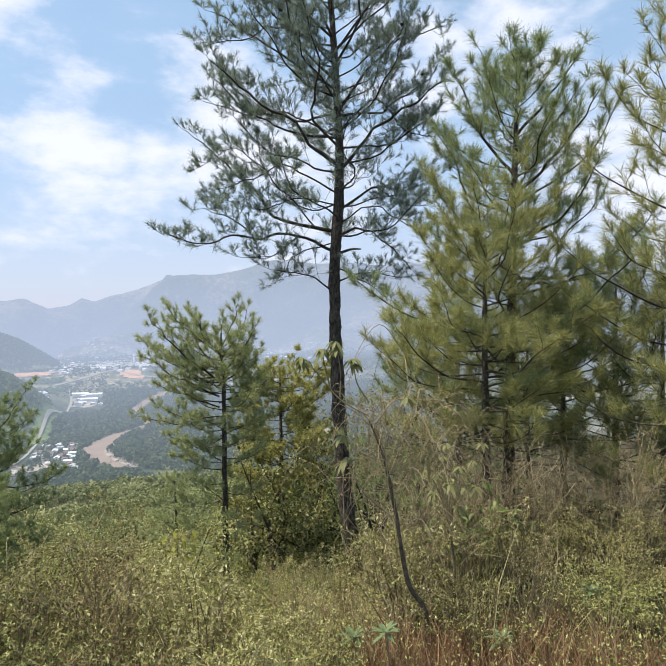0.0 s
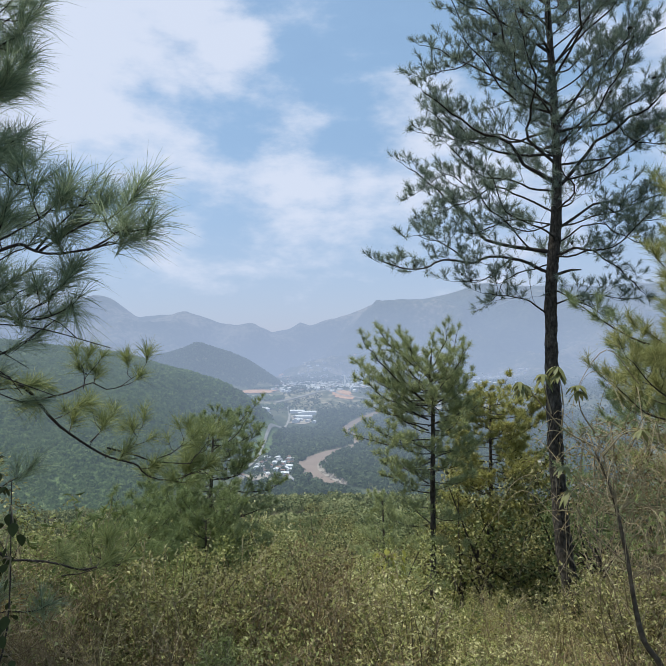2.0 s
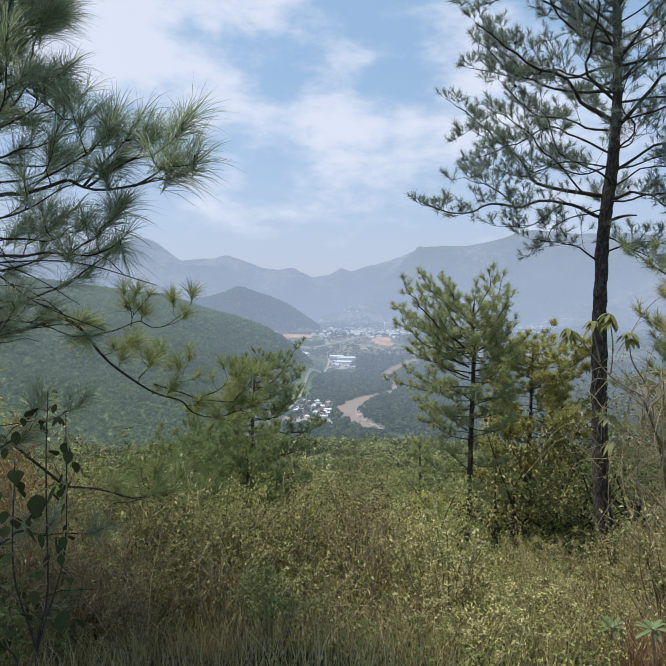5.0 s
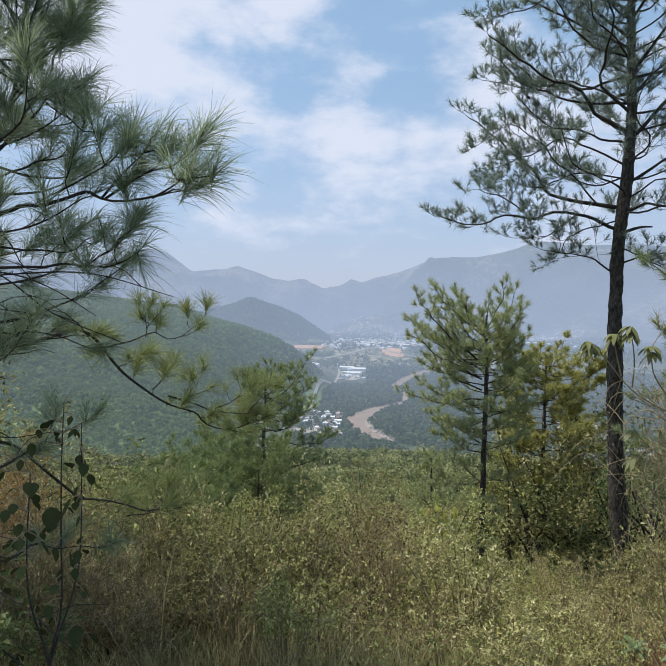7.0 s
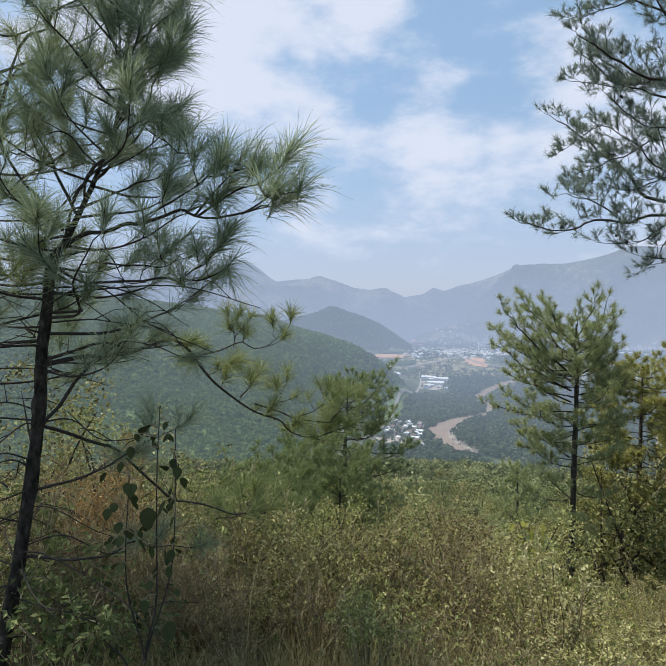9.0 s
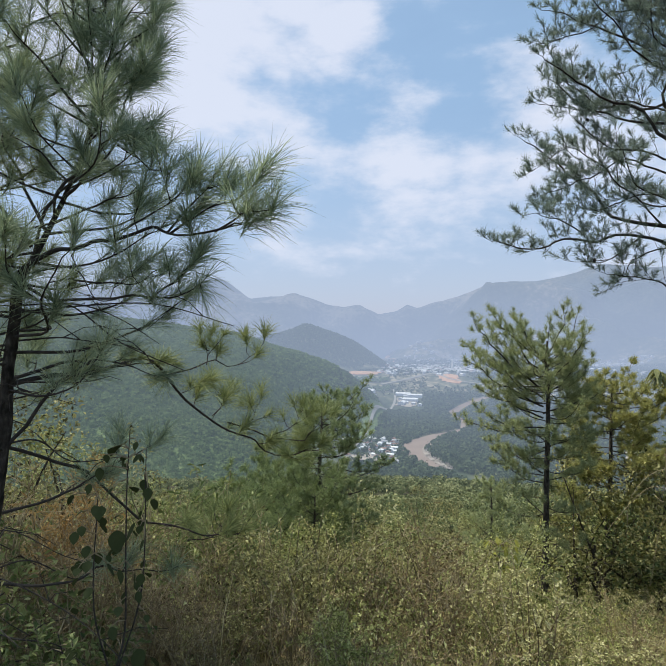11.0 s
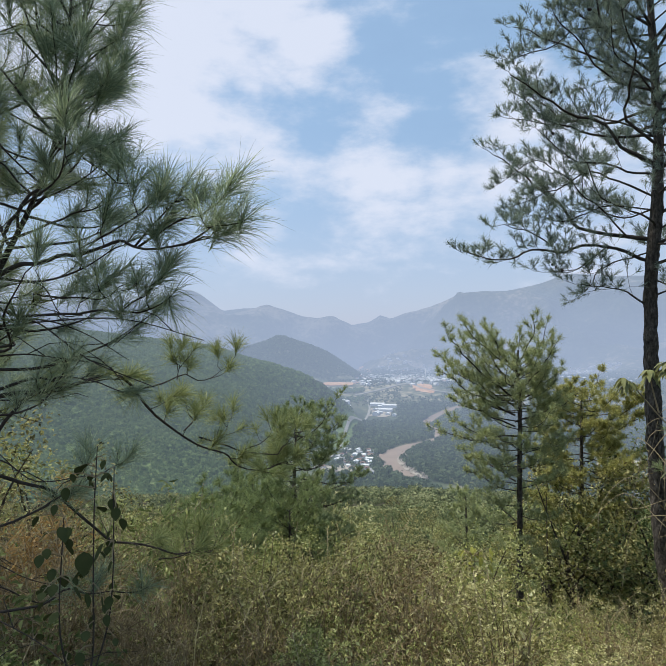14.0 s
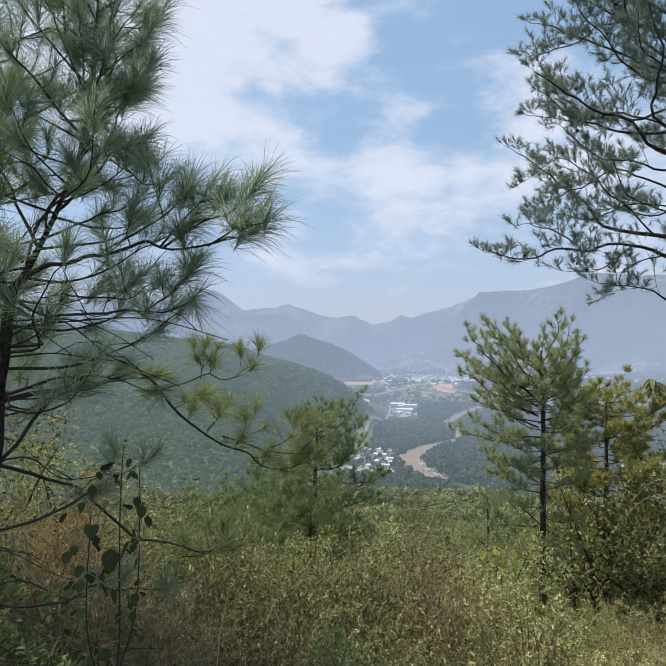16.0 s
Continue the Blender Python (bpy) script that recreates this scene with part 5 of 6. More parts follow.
def build_grass():
    """Dry grass and thin brush between the shrubs."""
    rng = np.random.default_rng(9)
    for name, n, d0, d1, a0, a1, h0, h1, w, mat, label in (
            ("dry_grass", 7000, 2.3, 11, -36, 68, 0.10, 0.30, 0.004, GRASS, "pale dry grass between the shrubs"),
            ("red_grass", 4500, 2.3, 3.7, -34, -2, 0.12, 0.36, 0.006, GRASS_RED, "reddish dry grass on the bank"),
            ("grass_stalks", 350, 2.8, 9, -34, 64, 0.45, 0.85, 0.005, GRASS, "tall pale dry stalks above the brush"),
            ("bank_grass", 4000, 2.2, 3.7, 2, 58, 0.08, 0.28, 0.005, GRASS, "pale dry grass on the near bank"),
            ("low_brush", 14000, 9, 30, -14, 66, 0.15, 0.5, 0.018, LEAF_OLIVE, "thin olive brush on the slope")):
        d = d0 + (d1 - d0) * rng.random(n) ** 0.8
        a = np.radians(rng.uniform(a0, a1, n))
        x, y = -np.sin(a) * d, np.cos(a) * d
        z = land(x, y) - 0.01
        root = np.stack([x, y, z], -1)
        lean = rng.normal(0, 0.35, (n, 2))
        h = rng.uniform(h0, h1, n)[:, None]
        tip = root + np.concatenate([lean * h, h], 1)
        mid = root + np.concatenate([lean * h * 0.3, h * 0.55], 1)
        t = rng.uniform(0, np.pi, n)
        half = np.stack([np.cos(t), np.sin(t), 0 * t], -1) * w / 2
        v = np.stack([root - half, root + half, mid + half * 0.8, mid - half * 0.8, tip], 1).reshape(-1, 3)
        f = [x for k in range(0, n * 5, 5) for x in ((k, k + 1, k + 2, k + 3), (k + 3, k + 2, k + 4))]
        tagged(new(name, mesh_of(name, v, f, [mat])), label, "grass", kind="stuff")


build_grass()


def build_sprigs():
    """Leafy sprigs that fill the brush between the larger shrubs."""
    for name, label, n, seed, mat, ll, lw, count, gap in (("leafy_brush", "low olive leafy brush over the slope", 8000, 61, LEAF_OLIVE, 0.031, 0.0135, 22, -0.01),
                                                     ("green_brush", "low green leafy brush over the slope", 8500, 62, LEAF_GREEN, 0.033, 0.015, 19, 0.0),
                                                     ("dry_brush", "dry brown twiggy brush over the slope", 4500, 63, LEAF_DRY, 0.027, 0.008, 10, 0.02)):
        rng = np.random.default_rng(seed)
        d = np.sqrt(2.6 ** 2 + (21.0 ** 2 - 2.6 ** 2) * rng.random(n) ** 1.6)
        az = rng.uniform(-36, 67, n)
        a = np.radians(az)
        x, y = -np.sin(a) * d, np.cos(a) * d
        keep = (rolling(x, y, 1.8, 3, seed) > gap) & ~((az > 55) & (d < 4))
        d, az, x, y = d[keep], az[keep], x[keep], y[keep]
        n = len(d)
        z = land(x, y)
        top = np.interp(az, [-30, -8, 0, 12, 20, 48, 66], [-17.5, -18.5, -22, -22, -20.0, -18, -18]) + 9 * rolling(x, y, 3.5, 3, 83)
        h = np.clip(EYE + d * np.tan(np.radians(top)) - z, 0.18, 1.05) * rng.uniform(0.3, 0.85, n) * np.clip(0.8 + 3.2 * rolling(x, y, 1.6, 3, 71), 0.25, 1.7) * np.where(az > 36, np.interp(d, [2.6, 4.2], [0.35, 1.0]), np.where(az < 2, np.interp(d, [2.9, 3.7], [0.4, 1.0]), np.interp(d, [2.6, 3.8], [0.5, 1.0])))
        lean = rng.normal(0, 0.6, (n, 2))
        base = np.stack([x, y, z - 0.02], -1)
        tip = base + np.concatenate([lean * h[:, None], h[:, None]], 1)
        t = rng.uniform(0.2, 1.0, (n, count, 1)) ** 0.8
        p = base[:, None] + (tip - base)[:, None] * t + rng.normal(0, 0.075, (n, count, 3)) * [1, 1, 0.6]
        way = rng.normal(size=(n, count, 3)) + [0, 0, 0.45]
        rows = np.concatenate([p, way], 2).reshape(-1, 6)
        tagged(new(name, leaves_mesh(name, rows, mat, rng, ll, lw, scale=np.repeat(np.interp(d, [3, 9, 20], [0.62, 1.05, 1.5]) * np.interp(az, [0, 8], [1.0, 1.35]), count)[:, None])), label, "brush", kind="stuff")
        ang = rng.uniform(0, np.pi, n)
        half = np.stack([np.cos(ang), np.sin(ang), 0 * ang], -1) * 0.0018
        v = np.stack([base - half, base + half, tip], 1).reshape(-1, 3)
        tagged(new("brush_stems", mesh_of("brush_stems", v, np.arange(n * 3).reshape(-1, 3), [TWIG])), "thin brown stems of the low brush", "brush", kind="stuff")


build_sprigs()


# ---- single plants ----
def blade_leaf(bm_v, bm_f, base, way, length, width, droop=0.3, steps=5, belly=0.45, cup=0.15):
    """A broad leaf with a rounded outline, bent along its length and cupped across it."""
    way = way.normalized()
    side = way.cross(Vector((0, 0, 1)))
    side = side.normalized() if side.length > 0.05 else Vector((1, 0, 0))
    first = len(bm_v)
    for i in range(steps + 1):
        t = i / steps
        p = base + way * (length * t) - Vector((0, 0, droop * length * t * t))
        w = width / 2 * (math.sin(math.pi * min(1, t / (2 * belly)) if t < belly else math.pi * (0.5 + 0.5 * (t - belly) / (1 - belly))) ** 0.8 + 0.02)
        for k in (-1, 0, 1):
            bm_v.append(p + side * (w * k) + Vector((0, 0, cup * w * abs(k))))
    for i in range(steps):
        for k in range(2):
            a = first + i * 3 + k
            bm_f.append((a, a + 1, a + 4, a + 3))


def leaf_part(root, v, f, mat, label=""):
    o = root.location
    return part("leaf", mesh_of("leaf", [q - o for q in v], f, [mat], smooth=True), root, label)


def build_sapling():
    """The bent sapling with drooping hand-shaped leaves at its top and a tangle of dry vine."""
    rnd = random.Random(4)
    line = spline([drop(polar(-7.9, 3.6, -28.7))] + along([(-7.9, -24.7), (-6.4, -22.3), (-5.4, -16.3), (-4.5, -11.8), (-3.2, -8.2)], 3.6, 3.6), 6)
    root = thing("sapling", "thin bent sapling hung with dry vines", "tree", line[0])
    w = Wood()
    w.tube(line, 0.02, 0.005, 8, 0.35)
    part("trunk", w.mesh("trunk", SAPLING_BARK, line[0]), root)
    tops = [(along([(-3.2, -7.8), (-0.5, -6.2), (1.9, -3.3), (3.1, -2.1)], 3.6, 3.45), 3), (along([(-3.2, -6.5), (-2.1, -4.6), (-1.9, -2.4)], 3.6, 3.5), 2),
            (along([(-0.5, -6.0), (-0.6, -3.6), (-0.2, -0.7)], 3.55, 3.45), 2), (along([(0.4, -5.0), (0.9, -2.8), (1.1, -1.4)], 3.5, 3.45), 2),
            (along([(-4.6, -12.0), (-2.4, -11.2), (-0.6, -9.6)], 3.6, 3.5), 1), (along([(-5.2, -17.0), (-2.4, -14.6), (-0.9, -11.6)], 3.6, 3.5), 1), (along([(-3.8, -8.6), (-5.4, -6.6), (-6.8, -6.2)], 3.6, 3.5), 1)]
    for pts, n in tops:
        bw, bl = Wood(), spline(pts, 5)
        bw.tube(bl, 0.005, 0.0025, 5)
        part("branch", bw.mesh("branch", TWIG, line[0]), root)
        for k in range(n):
            q = bl[-1 - k]
            for h in range(7):
                v, f = [], []
                a = h * 0.9 + rnd.uniform(-0.3, 0.3)
                blade_leaf(v, f, q, Vector((math.cos(a), math.sin(a), rnd.uniform(-0.7, 0.1))), rnd.uniform(0.05, 0.085), 0.026, 0.7, 5)
                leaf_part(root, v, f, LEAF_SAPLING)
    heart = polar(-6.6, 3.75, -9.4)
    crumbs = [(*(heart + Vector((rnd.gauss(-0.02, 0.2), rnd.gauss(0, 0.15), rnd.gauss(-0.03, 0.17))) - line[0]), rnd.gauss(0, 1), rnd.gauss(0, 1), rnd.gauss(-0.3, 0.8)) for _ in range(900)]
    tagged(part("foliage", leaves_mesh("foliage", crumbs, LEAF_DRY, np.random.default_rng(44), 0.028, 0.012), root, "dry brown leaves caught in the vines"), kind="stuff")
    for k in range(170):
        q = line[rnd.randint(16, len(line) - 1)] if k % 3 == 0 else heart + Vector((rnd.gauss(0, 0.15), rnd.gauss(0, 0.14), rnd.gauss(-0.02, 0.15)))
        a = rnd.uniform(0, 6.28)
        out = Vector((math.cos(a), math.sin(a), 0)) * rnd.uniform(0.1, 0.42)
        turn = Vector((-out.y, out.x, 0)) * rnd.uniform(-0.8, 0.8)
        vw = Wood()
        vw.tube(spline([q, q + out * 0.5 + turn * 0.5 + Vector((0, 0, rnd.uniform(-0.05, 0.2))), q + out + turn + Vector((0, 0, rnd.uniform(-0.15, 0.15))), q + out * 1.1 + turn * 1.5 - Vector((0, 0, rnd.uniform(0.05, 0.4)))], 5), rnd.uniform(0.0014, 0.0032), 0.0012, 4)
        part("vine", vw.mesh("vine", TWIG, line[0]), root, "thin dry looping vine")


build_sapling()


def build_whorl_bush():
    """A low tree with whorls of hanging leaves at the ends of its branches."""
    rnd = random.Random(14)
    base = foot(-10.4, 4.4, 0.03)
    root = thing("small_tree", "low tree with whorls of hanging pale green leaves", "tree", base)
    fork = polar(-10.4, 4.4, -17.5)
    w = Wood()
    w.tube(spline([base, base.lerp(fork, 0.5) + Vector((0.03, 0, 0)), fork], 4), 0.012, 0.007, 6, 0.2)
    part("trunk", w.mesh("trunk", SAPLING_BARK, base), root)
    for az, el in ((-13.6, -10.4), (-12.6, -12.0), (-9.9, -11.6), (-9.4, -13.2), (-10.6, -14.0), (-11.4, -12.5), (-8.3, -12.6), (-9.0, -14.8), (-11.9, -14.4), (-10.4, -10.4), (-12.9, -14.2), (-11.2, -16.0)):
        tip = polar(az, 4.4 + rnd.uniform(-0.25, 0.25), el)
        b = Wood()
        b.tube(spline([fork, fork.lerp(tip, 0.5) + Vector((0, 0, 0.06)), tip], 4), 0.005, 0.0022, 4)
        part("branch", b.mesh("branch", TWIG, base), root)
        for h in range(8):
            a = h * 0.8 + rnd.uniform(-0.3, 0.3)
            v, f = [], []
            blade_leaf(v, f, tip, Vector((math.cos(a), math.sin(a), rnd.uniform(-0.6, 0.35))), rnd.uniform(0.05, 0.08), 0.026, 0.6, 4)
            leaf_part(root, v, f, LEAF_SAPLING)


build_whorl_bush()


def build_rosette(az, d, size, n, seed):
    rnd = random.Random(seed)
    base = foot(az, d, 0.0)
    root = thing("rosette_plant", "pale green plant with a rosette of narrow leaves", "plant", base, "rosette plants")
    h = 0.22 + 0.1 * rnd.random()
    w = Wood()
    w.tube(spline([base - Vector((0, 0, 0.04)), base + Vector((0.01, 0, h * 0.5)), base + Vector((0, 0, h))], 3), 0.008, 0.006, 6)
    part("stem", w.mesh("stem", TWIG, base), root)
    for k in range(n):
        a = 2.4 * k
        v, f = [], []
        blade_leaf(v, f, base + Vector((0, 0, h - 0.01)), Vector((math.cos(a), math.sin(a), 1.3 - 1.5 * k / n)), size * rnd.uniform(0.75, 1.05), size * 0.2, 0.35, 5, 0.5)
        leaf_part(root, v, f, LEAF_ROSETTE)


build_rosette(-1.1, 3.4, 0.115, 15, 1)
build_rosette(-4.2, 3.0, 0.10, 13, 2)
build_rosette(-14.8, 3.2, 0.105, 13, 3)
build_rosette(-22.5, 4.2, 0.12, 13, 4)


def build_broadleaf(name, label, stem_pts, leaves, size, mat, seed, eye, width=0.7):
    """An upright woody plant with large round leaves at given bearings and elevations round its stem."""
    rnd = random.Random(seed)
    line = spline(stem_pts, 6)
    root = thing(name, label, "plant", line[0])
    w = Wood()
    w.tube(line, 0.0058, 0.002, 6, 0.3)
    part("stem", w.mesh("stem", BARK_GREY, line[0]), root)
    for az, el, d, g in leaves:
        q = polar(az, d, el, eye)
        near = min(line, key=lambda c: (c - q).length)
        out = q - near
        if out.length < 0.03:
            out = Vector((rnd.uniform(-1, 1), rnd.uniform(-1, 1), 0.1)) * 0.05
        lw = Wood()
        lw.tube([near, near.lerp(q, 0.6) + Vector((0, 0, 0.01)), q], 0.0035, 0.002, 4)
        part("stalk", lw.mesh("stalk", TWIG, line[0]), root)
        v, f = [], []
        flat = Vector((out.x, out.y, 0)).normalized()
        way = flat * 0.5 + Vector((rnd.uniform(-0.5, 0.5), rnd.uniform(-0.5, 0.5), rnd.uniform(-1.3, -0.3)))
        blade_leaf(v, f, q, way, size * g, size * g * width, 0.2, 6, 0.5, 0.2)
        leaf_part(root, v, f, mat)


broad_stem = along([(48.9, -27.8), (48.0, -24.1), (48.0, -18.7), (48.0, -12.9), (47.8, -7.6)], 2.85, 2.85, EYE_LATE)
rl = random.Random(6)
broad_leaves = [(az, el, 2.85 + rl.uniform(-0.12, 0.1), g) for az, el, g in (
    (49.2, -9.2, 0.8), (49.8, -9.8, 0.6), (46.8, -9.9, 0.8), (47.2, -8.8, 0.6), (50.7, -14.0, 1.0), (51.6, -14.4, 0.7), (50.3, -14.9, 1.0), (50.2, -15.5, 0.9), (48.8, -16.2, 1.4), (48.8, -17.4, 1.2), (47.2, -15.7, 1.3),
    (48.6, -14.7, 0.9), (50.5, -17.8, 1.0), (49.6, -18.8, 1.0), (45.7, -13.8, 0.8), (47.6, -12.7, 0.9), (53.1, -25.9, 1.3), (46.9, -25.5, 1.4), (45.7, -26.2, 1.1), (52.4, -24.7, 1.0), (53.7, -26.1, 1.1), (49.9, -25.2, 1.0),
    (51.3, -26.9, 1.2), (50.8, -20.5, 0.8), (47.3, -19.8, 0.9), (48.0, -21.1, 0.9), (54.2, -24.7, 0.9), (54.9, -26.1, 1.0))]
broad_leaves += [(rl.uniform(46, 52.5), rl.uniform(-26, -9), rl.uniform(2.7, 3.0), rl.uniform(0.5, 0.9)) for _ in range(52)]
broad_side = [along(pts, 2.85, 2.85, EYE_LATE) for pts in ([(49.0, -27.8), (50.6, -22.0), (50.4, -13.2)], [(48.8, -27.8), (46.6, -21.0), (46.4, -9.4)], [(50.4, -28.4), (52.6, -26.0), (53.4, -23.6)])]
stems = [broad_stem] + broad_side
for k, stem in enumerate(stems):
    mine = [q for q in broad_leaves if min(range(4), key=lambda i: min((polar(q[0], q[2], q[1], EYE_LATE) - p).length for p in spline(stems[i], 6))) == k]
    build_broadleaf("broadleaf_plant", "upright plant with large round dark green leaves", [drop(stem[0])] + stem, mine, 0.06, LEAF_DARK, 5 + k, EYE_LATE, 0.88)
y_stem = along([(14.5, -20.5), (14.3, -17.6)], 7.4, 7.4, EYE_MID)
build_broadleaf("yellow_plant", "upright sapling with large yellow-green leaves", [drop(y_stem[0])] + y_stem,
                [(14.0 + rl.uniform(-1.3, 1.5), rl.uniform(-19.2, -16.8), 7.4 + rl.uniform(-0.1, 0.1), rl.uniform(0.7, 1.2)) for _ in range(46)], 0.08, LEAF_YELLOW, 9, EYE_MID, 0.5)


def build_thickets():
    """Tall dry thickets of twigs beside the pines."""
    rnd = random.Random(15)
    label = "tall dry thicket of bare brown twigs"
    stem, leaf = shrub_meshes(300, 1.5, 0.7, 30, 12, LEAF_DRY, 0.03, 0.012, 10, 0.3)
    first = None
    for az, d, s in ((-6.5, 4.6, 0.75), (-10.0, 5.4, 0.9), (-13.0, 5.4, 0.8), (-18.0, 5.6, 0.75), (-22.5, 5.8, 0.8), (-27.0, 5.6, 0.8), (47.0, 4.4, 0.75), (43.5, 4.0, 0.6), (52.0, 4.6, 0.8), (57.0, 5.0, 0.9), (45.0, 3.6, 0.5), (48.5, 3.7, 0.55), (53.5, 3.9, 0.65), (58.5, 4.1, 0.7)):
        m = Matrix.Translation(foot(az, d, 0.03)) @ Matrix.Rotation(rnd.uniform(0, 6), 4, "Z")
        if first is None:
            first = thing("dry_thicket", label, "shrub", (0, 0, 0), "dry thickets")
            part("stem", stem, first)
            tagged(part("foliage", leaf, first), kind="stuff")
            first.matrix_basis = m
            ob = first
        else:
            ob = copy_thing(first, m)
        ob.scale = (s, s, s)


build_thickets()


def build_bank_bushes():
    """Tall bushes with slender green leaves, and a dried orange one, behind the broad-leaved plant."""
    rnd = random.Random(27)
    for name, label, seed, height, spread, mat, ll, lw, leaves, spots in (
            ("tall_bush", "tall bush with slender bright green leaves", 700, 1.5, 0.5, LEAF_BANK, 0.078, 0.021, 64, ((43.4, 4.9, 0.98), (41.2, 5.3, 0.9), (45.4, 4.7, 0.85), (39.4, 5.6, 0.8))),
            ("dry_bush", "dried bush with orange-brown foliage", 710, 1.3, 0.35, LEAF_ORANGE, 0.10, 0.006, 90, ((53.4, 4.5, 0.95), (55.2, 4.8, 0.9)))):
        stem, leaf = shrub_meshes(seed, height, spread, 15, leaves, mat, ll, lw, 5, 0.12)
        first = None
        for az, d, s in spots:
            m = Matrix.Translation(foot(az, d, 0.03)) @ Matrix.Rotation(rnd.uniform(0, 6), 4, "Z")
            if first is None:
                ob = first = thing(name, label, "shrub", (0, 0, 0), "bank bushes")
                part("stem", stem, ob)
                tagged(part("foliage", leaf, ob), kind="stuff")
                ob.matrix_basis = m
            else:
                ob = copy_thing(first, m)
            ob.scale = (s, s, s)


build_bank_bushes()


def build_hill_trees():
    """Broad-leaved bushes and small trees scattered down the hillside."""
    rnd = random.Random(19)
    made = []
    for v, mat in enumerate((LEAF_TREE, LEAF_GREEN, LEAF_TREE, LEAF_OLIVE)):
        r2, rng = random.Random(400 + v), np.random.default_rng(400 + v)
        root = thing("small_tree", "small bushy tree on the falling hillside", "tree", (0, 0, 0), "hillside trees")
        w = Wood()
        w.tube(spline([Vector((0, 0, -0.2)), Vector((0.05, 0.02, 0.7)), Vector((0, 0.08, 1.5))], 4), 0.06, 0.03, 6, 0.2)
        part("trunk", w.mesh("trunk", BARK_GREY, (0, 0, 0)), root)
        rows = []
        for k in range(9):
            a = k * 2.4
            tip = Vector((math.cos(a) * r2.uniform(0.5, 1.2), math.sin(a) * r2.uniform(0.5, 1.2), r2.uniform(1.2, 2.7)))
            bw = Wood()
            bw.tube(spline([Vector((0.02, 0.02, 0.7 + 0.08 * k)), tip * 0.55 + Vector((0, 0, 0.5)), tip], 4), 0.025, 0.006, 5)
            part("branch", bw.mesh("branch", BARK_GREY, (0, 0, 0)), root)
            for c in range(9):
                q = tip + Vector((r2.gauss(0, 0.3), r2.gauss(0, 0.3), r2.gauss(0, 0.24)))
                for l in range(26):
                    rows.append((*(q + Vector((r2.gauss(0, 0.11), r2.gauss(0, 0.11), r2.gauss(0, 0.09)))), r2.gauss(0, 1), r2.gauss(0, 1), r2.gauss(0.3, 0.7)))
        tagged(part("crown", leaves_mesh("crown", rows, mat, rng, 0.085, 0.042), root), kind="stuff")
        made.append([root, False])
    spots = [(33.5, 22, 0.9), (29.0, 21, 0.8), (35.5, 26, 1.0), (27.0, 27, 0.9), (22.5, 24, 0.8), (8.0, 17, 0.9), (5.5, 16.5, 0.8), (2.0, 18, 1.0), (12.5, 19, 0.7), (40.0, 19, 0.9), (44.5, 16, 0.9), (49.0, 14, 0.9),
             (53.0, 13, 1.0), (58.0, 12, 1.1), (37.5, 15.5, 0.6), (8.2, 14.2, 0.9), (6.2, 14.0, 1.0), (3.6, 14.3, 1.1), (1.2, 14.6, 1.1), (-1.0, 13.6, 1.0), (-3.5, 13.0, 1.0), (5.0, 17.5, 1.2)]
    spots += [(rnd.uniform(-2, 62), 24 + 75 * rnd.random() ** 1.2, rnd.uniform(0.7, 1.4)) for _ in range(100)]
    # low bushes that break up the edge of the near brush
    edge = [(rnd.uniform(2, 34), rnd.uniform(7.5, 12.5), rnd.uniform(0.26, 0.5)) for _ in range(34)]
    edge += [(rnd.uniform(34, 50), rnd.uniform(5.5, 11), rnd.uniform(0.28, 0.54)) for _ in range(20)]
    edge += [(rnd.uniform(0, 52), rnd.uniform(11.5, 20), rnd.uniform(0.3, 0.53)) for _ in range(70)]
    spots += [(az, d, s) for az, d, s in edge if abs(az - 10.6) > 1.2 or d < 9]
    for az, d, s in spots:
        if d < 20:
            crest = -21.8 if az < 13.5 and d < 13 else -17.6
            s = min(s, max(0.22, (EYE + d * math.tan(radians(crest)) - ground_at(az, d) + 0.3) / 3.2)) if s < 0.55 else s
        k = rnd.choice([0, 1, 2, 3, 3]) if s > 0.55 else rnd.choice([1, 3, 3])
        m = Matrix.Translation(foot(az, d, 0.1 if s > 0.55 else 0.3)) @ Matrix.Rotation(rnd.uniform(0, 6), 4, "Z")
        root, used = made[k]
        if used:
            root = copy_thing(root, m)
        else:
            made[k][1] = True
            root.matrix_basis = m
        root.scale = (s * 1.2, s * 1.2, s * rnd.uniform(1.0, 1.35))


build_hill_trees()


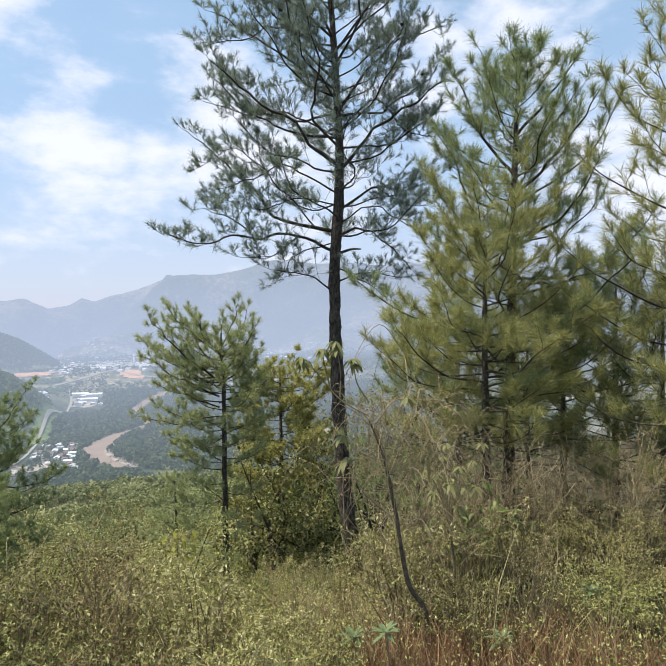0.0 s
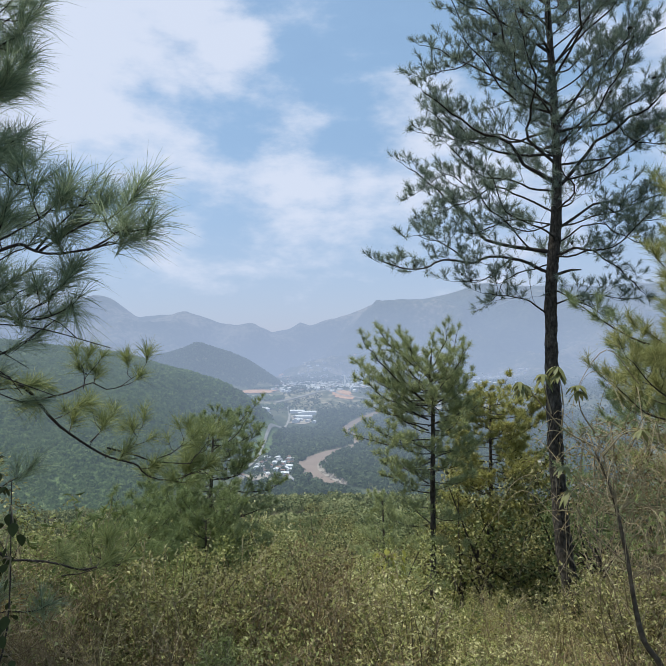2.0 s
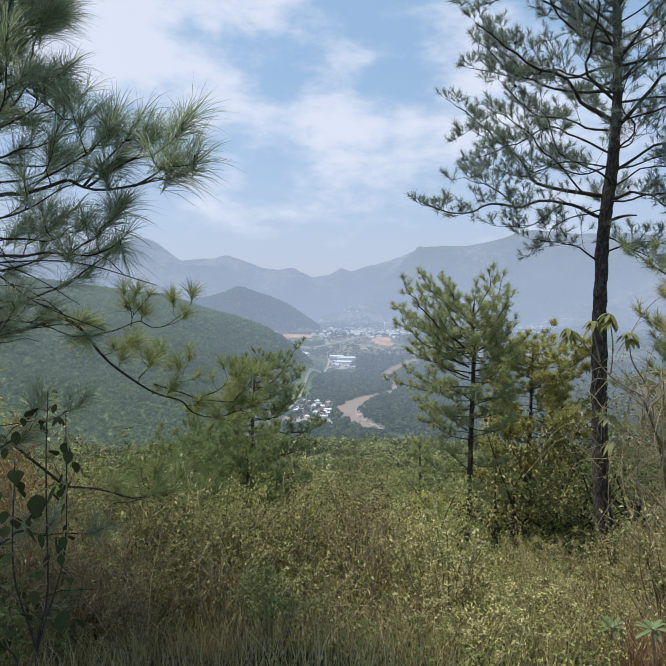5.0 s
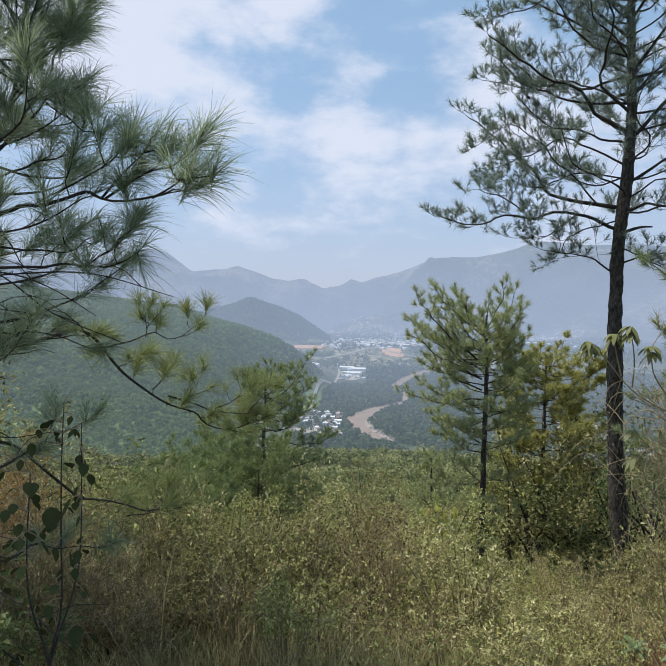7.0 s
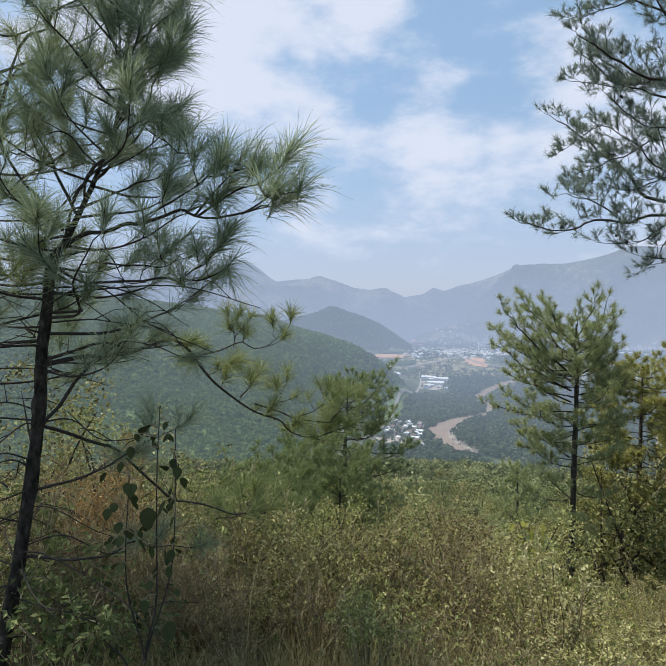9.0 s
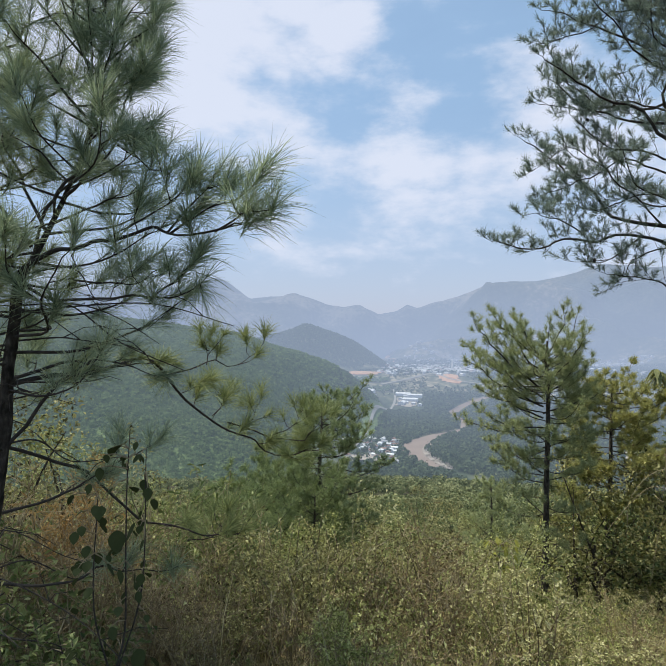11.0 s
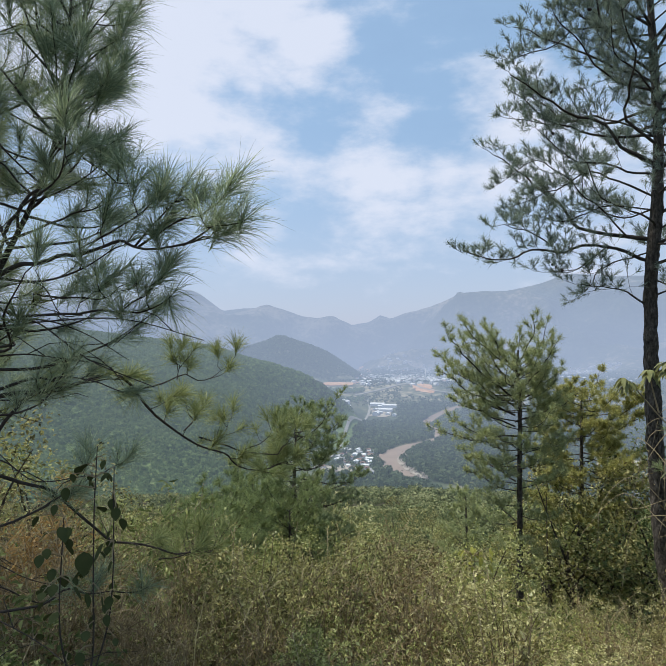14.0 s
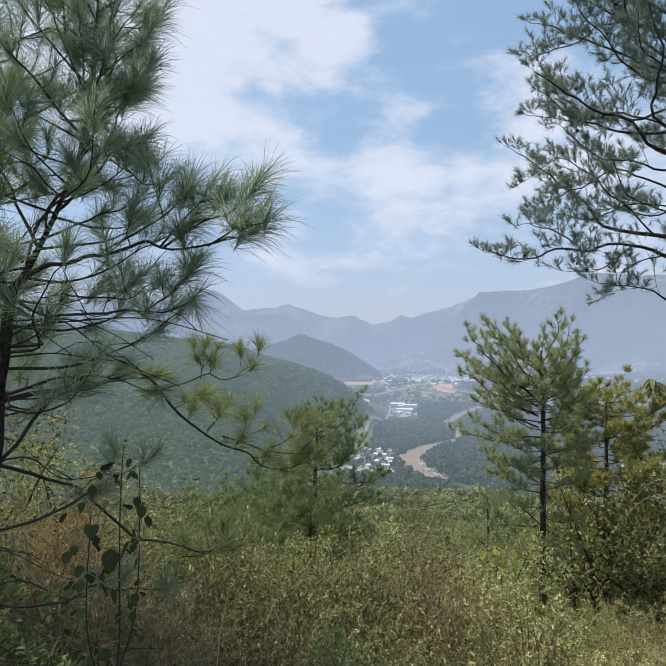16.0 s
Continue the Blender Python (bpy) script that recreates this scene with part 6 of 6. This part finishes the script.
def build_rocks():
    """Stones along the inside of the river bend."""
    rng = np.random.default_rng(23)
    v, f = [], []
    for k in range(420):
        t = rng.random()
        a = np.interp(t, [0, 0.25, 0.5, 0.75, 1], [17.6, 19.4, 20.5, 20.0, 18.4]) + rng.normal(0, 0.28)
        d = np.interp(t, [0, 0.25, 0.5, 0.75, 1], [1110, 1030, 950, 868, 800]) + rng.normal(0, 8)
        x, y = -math.sin(math.radians(a)) * d, math.cos(math.radians(a)) * d
        z, r, b = float(land(x, y)), rng.uniform(0.8, 2.6), len(v)
        for i in range(6):
            t2 = i * math.pi / 3
            v.append((x + math.cos(t2) * r * rng.uniform(0.7, 1.2), y + math.sin(t2) * r * rng.uniform(0.7, 1.2), z - 0.3))
        for i in range(4):
            t2 = i * math.pi / 2 + 0.3
            v.append((x + math.cos(t2) * r * 0.55, y + math.sin(t2) * r * 0.55, z + r * rng.uniform(0.6, 1.0) + 0.8))
        f.append((b + 6, b + 7, b + 8, b + 9))
        for i in range(6):
            u, w = b + i, b + (i + 1) % 6
            f.append((u, w, b + 6 + (i * 4 // 6)))
    tagged(new("river_stones", mesh_of("river_stones", v, f, [GRAVEL])), "pale boulders along the river bank", "stones", kind="stuff")


build_rocks()


def build_leafy_shrubs():
    """Larger-leaved green shrubs on the near bank below the pines."""
    rnd = random.Random(91)
    made = []
    for v in range(3):
        stem, leaf = shrub_meshes(500 + v, 0.8, 0.45, 13, 30, LEAF_BANK, 0.06, 0.028, 4)
        root = thing("leafy_shrub", "green shrub with oval leaves on the bank", "shrub", (0, 0, 0), "leafy shrubs")
        part("stem", stem, root)
        tagged(part("foliage", leaf, root), kind="stuff")
        made.append([root, False])
    for az, d, s in ((44, 3.5, 0.36), (50, 3.3, 0.42), (53.5, 3.1, 0.6), (56, 3.2, 0.8), (58.5, 3.0, 0.7), (59, 4.2, 1.1), (41, 3.6, 0.36), (48, 4.0, 0.95), (42.5, 4.3, 0.9), (54.5, 4.4, 0.9), (61, 3.5, 0.9), (45, 4.8, 0.9), (51, 5.0, 1.0),
                     (42, 5.2, 0.8), (57.5, 5.4, 1.15), (-7.0, 5.4, 0.8), (-11.2, 5.0, 1.25), (12.5, 7.0, 0.8), (17.5, 6.2, 0.75), (16.0, 8.4, 0.95), (20.5, 7.2, 0.9), (24.0, 5.8, 0.7), (27.5, 7.8, 0.9), (31.0, 6.4, 0.8), (34.5, 5.2, 0.8), (37.0, 6.8, 1.0), (39.5, 5.4, 0.95), (8.0, 6.5, 0.7), (2.5, 9.5, 0.9), (5.5, 10.5, 1.0), (7.5, 11.3, 0.9), (0.0, 8.8, 0.7)):
        k = rnd.randrange(3)
        m = Matrix.Translation(foot(az, d, 0.03)) @ Matrix.Rotation(rnd.uniform(0, 6), 4, "Z")
        root, used = made[k]
        if used:
            root = copy_thing(root, m)
        else:
            made[k][1] = True
            root.matrix_basis = m
        root.scale = (s, s, s)


build_leafy_shrubs()
